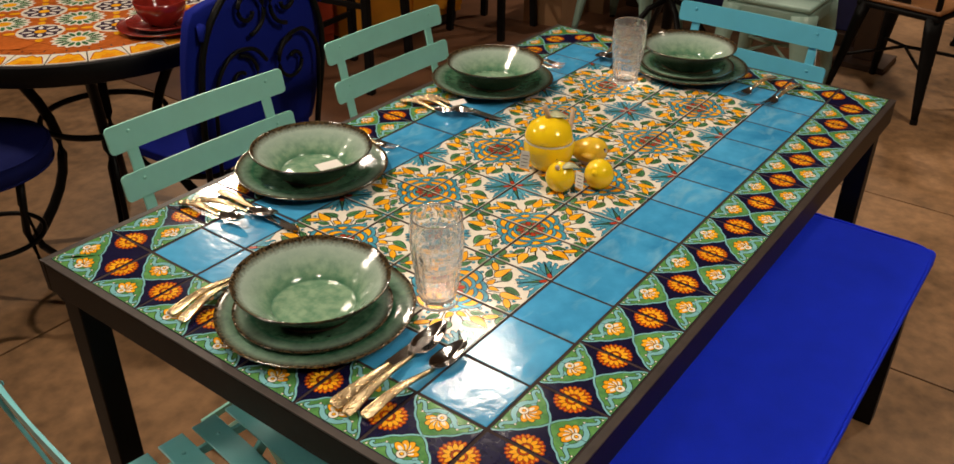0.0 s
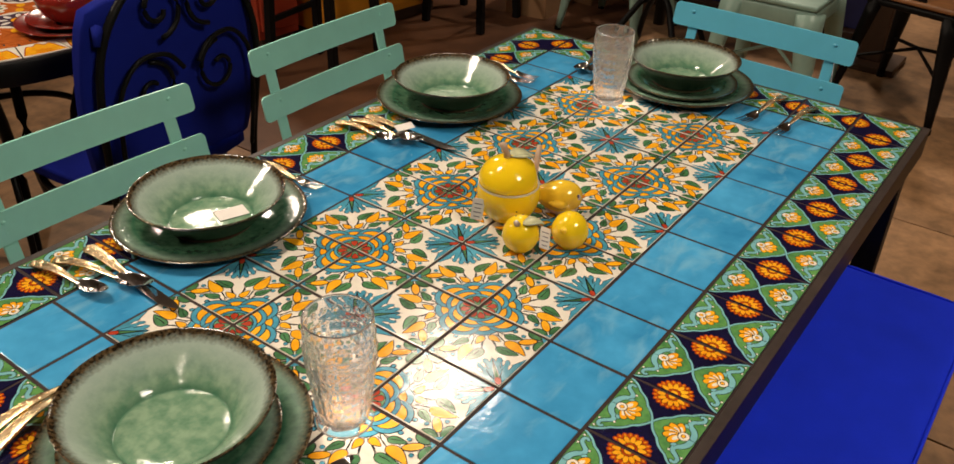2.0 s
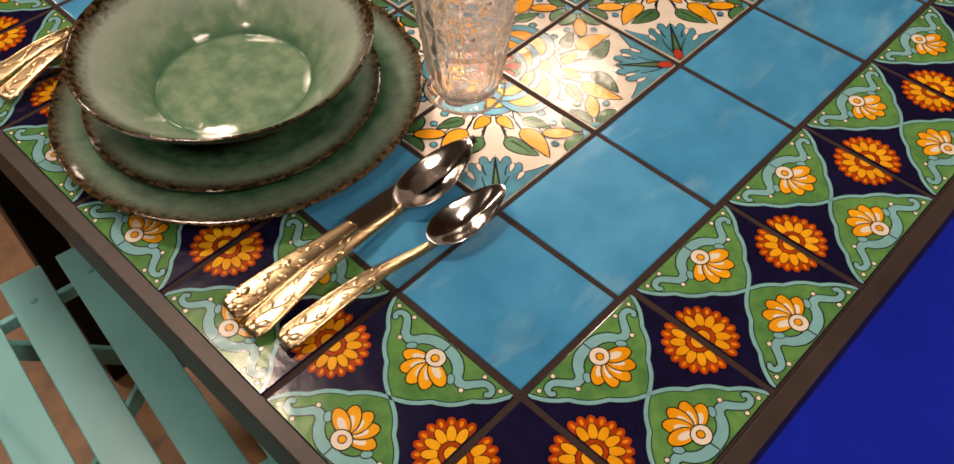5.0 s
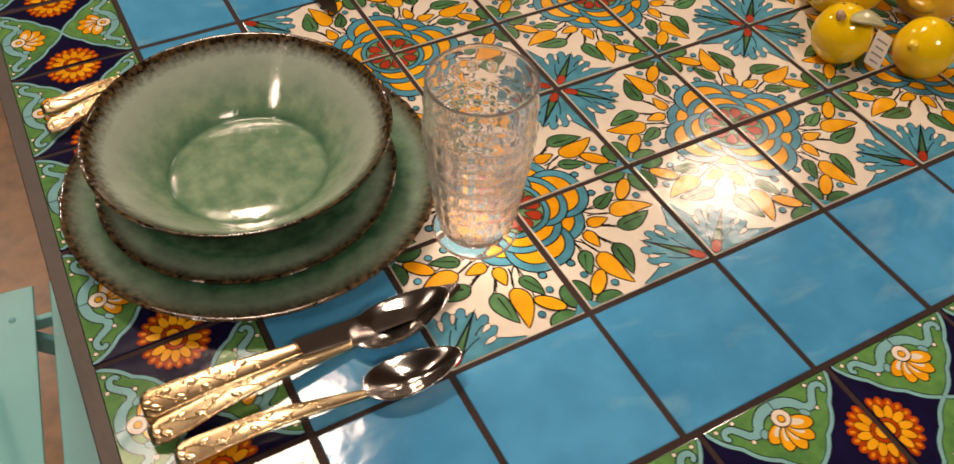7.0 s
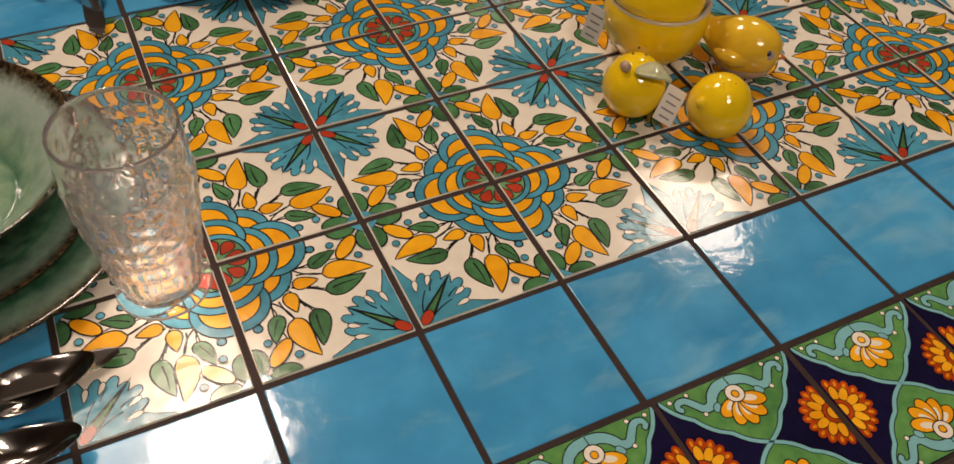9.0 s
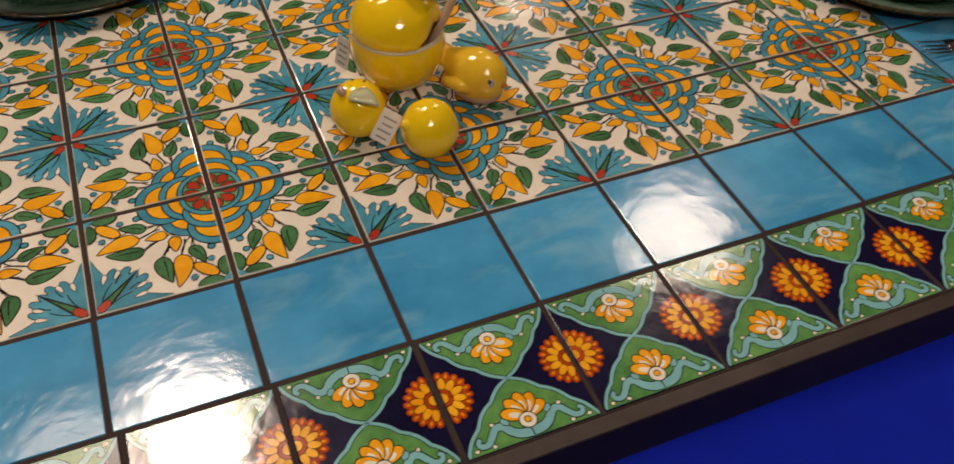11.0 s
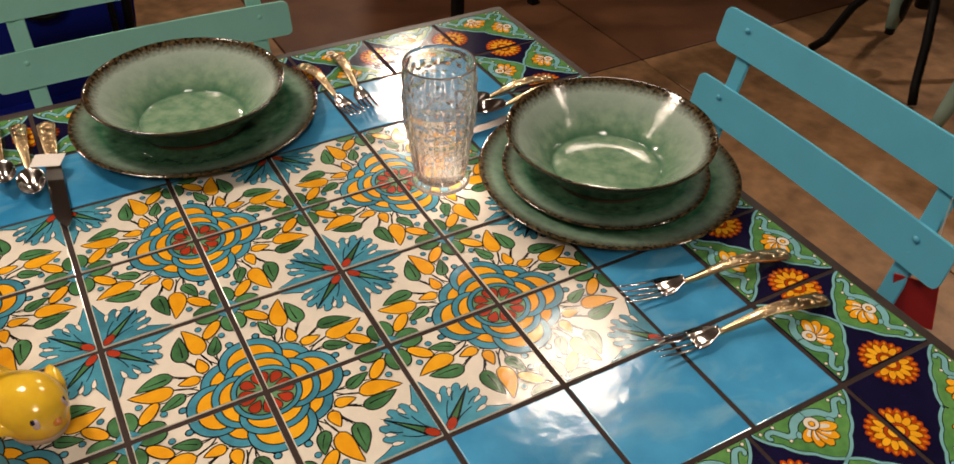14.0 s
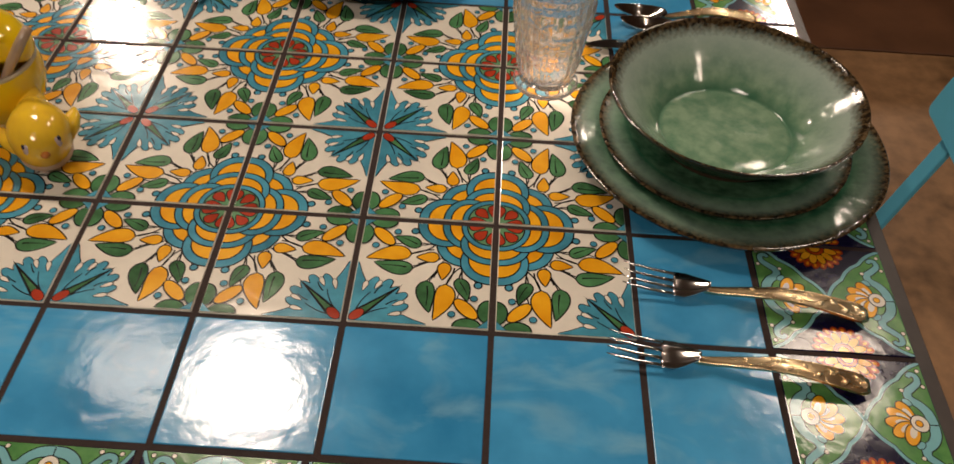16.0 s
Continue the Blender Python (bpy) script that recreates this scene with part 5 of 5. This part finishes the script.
iron_chair(pose(0.071, 1.141, 0, 0, 0, 94), "black wrought iron chair with royal blue cushions and scrolled back")
stool = thing("round_stool", "black iron stool with a round dark blue cushion coloured as shaded", "stool", at=pose(-0.43, 1.53, 0))
seat = part("seat_cushion", lathe([(0, 0.525), (0.16, 0.522), (0.20, 0.510), (0.207, 0.49), (0.20, 0.462), (0.18, 0.452), (0, 0.452)], 48), SHADED_STOOL_CLOTH, stool, "dark blue round cushion with shade in its colour", True)
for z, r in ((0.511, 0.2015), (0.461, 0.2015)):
    part("piping", tube([(r * math.cos(2 * math.pi * k / 48), r * math.sin(2 * math.pi * k / 48), z) for k in range(49)], 0.0035, 6, cap=False), SHADED_STOOL_CLOTH, seat, smooth=True)
for k in range(4):
    a = math.radians(20 + 90 * k)
    c, s = math.cos(a), math.sin(a)
    part("leg", tube([(0.15 * c, 0.15 * s, 0.45), (0.12 * c, 0.12 * s, 0.28), (0.15 * c, 0.15 * s, 0.12), (0.23 * c, 0.23 * s, 0.012)], 0.011, 8), IRON, stool, smooth=True)
part("foot_hoop", tube([(0.13 * math.cos(2 * math.pi * k / 40), 0.13 * math.sin(2 * math.pi * k / 40), 0.24) for k in range(41)], 0.007, 8, cap=False), IRON, stool, smooth=True)


# ---- far furniture ----
def sheet_leg(p, q, w0, w1):
    """A pressed tapering steel leg from the seat (p) to the floor (q)."""
    p, q = Vector(p), Vector(q)
    pts = [p.lerp(q, k / 6) for k in range(7)]
    return tube(pts, [w0 + (w1 - w0) * k / 6 for k in range(7)], 8, 0.7)


def steel_chair(paint, seat_mat, label, m, back=True, wide=1.0):
    """Stackable pressed steel chair; it faces +x."""
    t = thing("steel_chair", label, "chair", "pressed steel chairs", m)
    for sx in (-1, 1):
        for sy in (-1, 1):
            leg = part("leg", sheet_leg((sx * 0.155, sy * 0.155, 0.44), (sx * 0.225, sy * 0.215, 0.012), 0.040 * wide, 0.015 * wide), paint, t, smooth=True)
            part("foot", lathe([(0, 0), (0.016, 0), (0.016, 0.02), (0, 0.02)], 14), IRON, leg, at=pose(sx * 0.226, sy * 0.216, 0.0))
    part("seat_pan", box(0.37, 0.37, 0.03 * wide ** 2, 0.012, (0, 0, 0.455 - 0.015 * wide ** 2), seg=3), paint, t, smooth=True)
    part("seat", box(0.375, 0.375, 0.022, 0.009, (0, 0, 0.468), seg=3), seat_mat, t, smooth=True)
    for a in ((0.19, -0.185, 0.19, 0.185), (-0.19, -0.185, -0.19, 0.185)):
        part("cross_bar", tube([(a[0], a[1], 0.20), (0, 0, 0.245), (a[2], a[3], 0.20)], 0.008, 6), paint, t)
    if back:
        part("back_frame", tube([(-0.17, -0.165, 0.45), (-0.20, -0.175, 0.66), (-0.225, -0.13, 0.83), (-0.23, 0, 0.85), (-0.225, 0.13, 0.83), (-0.20, 0.175, 0.66), (-0.17, 0.165, 0.45)], 0.014, 8), paint, t, smooth=True)
        part("splat", box(0.006, 0.10, 0.38, 0.002, (-0.20, 0, 0.645), pose(0, 0, 0, 0, -8, 0)), paint, t)
    return t


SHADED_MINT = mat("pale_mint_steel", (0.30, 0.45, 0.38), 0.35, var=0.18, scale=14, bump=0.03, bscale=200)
steel_chair(IRON, WOOD, "black pressed steel chair with a varnished wooden seat", pose(2.90, -0.10, 0, 0, 0, -13))
steel_chair(IRON, WOOD, "black pressed steel chair with a wooden seat, standing behind another", pose(3.75, -0.45, 0, 0, 0, 20))
steel_chair(SHADED_MINT, SHADED_MINT, "pale mint pressed steel chair by a deep blue panel", pose(2.555, 0.385, 0, 0, 0, 180), wide=1.5)
steel_chair(SHADED_MINT, SHADED_MINT, "pale mint pressed steel chair beside cardboard boxes", pose(2.975, 1.325, 0, 0, 0, 180), wide=1.3)


def bent_table(m, label):
    t = thing("pedestal_table", label, "table", at=m)
    part("tabletop", lathe([(0, 0.72), (0.30, 0.72), (0.305, 0.735), (0.30, 0.75), (0, 0.75)], 48), DARKWOOD, t, smooth=True)
    part("column", tube([(0, 0, 0.20), (0, 0, 0.72)], 0.025, 12), IRON, t, smooth=True)
    for k in range(4):
        a = math.radians(30 + 90 * k)
        c, s = math.cos(a), math.sin(a)
        part("leg", tube([(0.02 * c, 0.02 * s, 0.34), (0.10 * c, 0.10 * s, 0.30), (0.20 * c, 0.20 * s, 0.17), (0.25 * c, 0.25 * s, 0.05), (0.29 * c, 0.29 * s, 0.012)], 0.014, 8), IRON, t, smooth=True)
    return t


bent_table(pose(2.60, 0.93, 0, 0, 0, 15), "small black pedestal table on curved iron legs")


def cabinet(name, sx, sy, sz, material, label, m, doors=2):
    t = thing(name, label, "cabinet", at=m)
    part("carcass", box(sx, sy, sz - 0.06, 0.004, (0, 0, 0.06 + (sz - 0.06) / 2)), material, t)
    part("plinth", box(sx - 0.04, sy - 0.04, 0.06, 0.002, (0, 0, 0.03)), DARKWOOD, t)
    for k in range(doors):
        w = sx / doors
        d = part("door", box(w - 0.02, 0.02, sz - 0.14, 0.005, (-sx / 2 + (k + 0.5) * w, -sy / 2 - 0.0105, 0.06 + (sz - 0.06) / 2)), material, t)
        part("knob", lathe([(0, 0.03), (0.012, 0.026), (0.014, 0.018), (0.006, 0.01), (0.006, 0)], 14), IRON, d, smooth=True, at=pose(-sx / 2 + (k + (0.85 if k == 0 else 0.15)) * w, -sy / 2 - 0.02, sz * 0.55, 90, 0, 0))
    return t


cabinet("orange_cabinet", 0.80, 0.45, 1.10, ORANGE_PAINT, "orange painted wooden cabinet against the shop's back", pose(2.22, 2.46, 0, 0, 0, -6))
cabinet("red_cabinet", 0.22, 0.45, 1.20, RED_PAINT, "tall red painted wooden cabinet beside an orange one", pose(1.68, 2.62, 0, 0, 0, -6), 1)


def bar_stool(m, label):
    t = thing("bar_stool", label, "stool", "dark bar stools", m)
    part("seat", box(0.36, 0.36, 0.04, 0.012, (0, 0, 0.73), seg=3), DARKWOOD, t)
    for sx in (-1, 1):
        for sy in (-1, 1):
            part("leg", bar((sx * 0.14, sy * 0.14, 0.72), (sx * 0.17, sy * 0.17, 0.0), 0.035, 0.035, 0.004), IRON, t)
    for z, k in ((0.25, 1), (0.40, 0)):
        for s in (-1, 1):
            part("rung", bar((-0.155, s * 0.155, z), (0.155, s * 0.155, z), 0.018, 0.025, 0.003) if k else bar((s * 0.155, -0.155, z), (s * 0.155, 0.155, z), 0.018, 0.025, 0.003), IRON, t)
    return t


bar_stool(pose(2.59, 1.97, 0, 0, 0, 2), "black bar stool standing on the concrete floor")
bar_stool(pose(1.58, 2.02, 0, 0, 0, 8), "black bar stool near an orange cabinet")


def carton(sx, sy, sz, label, m, material=None):
    t = thing("carton", label, "box", "cardboard boxes", m)
    part("box_body", box(sx, sy, sz, 0.003, (0, 0, sz / 2)), material or CARD, t)
    for s in (-1, 1):
        part("flap", box(sx - 0.004, sy / 2 - 0.003, 0.004, 0.0012, (0, s * sy / 4, sz + 0.002)), material or CARD, t)
    return t


carton(0.34, 0.24, 0.36, "brown cardboard box standing on the floor", pose(2.98, 1.80, 0, 0, 0, 6))
carton(0.30, 0.26, 0.44, "taller brown cardboard box beside another", pose(3.35, 1.72, 0, 0, 0, -4))
carton(0.30, 0.30, 0.13, "low white cardboard box on the floor", pose(3.40, 2.42, 0, 0, 0, 14), PAPER)
panel = thing("blue_screen", "deep blue painted screen on a wooden base", "panel", at=pose(3.55, 0.98, 0, 0, 0, 2))
part("board", box(0.06, 1.50, 1.00, 0.006, (0, 0, 0.57)), VIOLET, panel)
part("base_board", box(0.16, 1.56, 0.07, 0.006, (0, 0, 0.035)), DARKWOOD, panel)
post = thing("display_post", "dark wooden display post on the floor", "post", at=pose(3.30, 0.14, 0))
part("upright", box(0.10, 0.10, 1.3, 0.006, (0, 0, 0.68)), DARKWOOD, post)
part("foot", box(0.26, 0.26, 0.03, 0.004, (0, 0, 0.015)), DARKWOOD, post)

# ---- floor pieces ----
def floor_panels():
    xs, ys = [FX0, -1.6, 0.845, 1.86, 4.3, FX1], [FY0, -2.4, 1.345, 3.6, FY1]
    for a, b in zip(xs, xs[1:]):
        for c, d in zip(ys, ys[1:]):
            # Middle panels past x 0.8 and y 1.0 are darker and redder.
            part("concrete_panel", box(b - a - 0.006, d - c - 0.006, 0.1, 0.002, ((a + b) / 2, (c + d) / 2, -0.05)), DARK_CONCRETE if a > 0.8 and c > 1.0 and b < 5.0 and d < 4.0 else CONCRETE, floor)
    part("joint_fill", box(FX1 - FX0, FY1 - FY0, 0.08, 0, ((FX0 + FX1) / 2, (FY0 + FY1) / 2, -0.05)), GROUT, floor)


floor_panels()
lay_tiles()
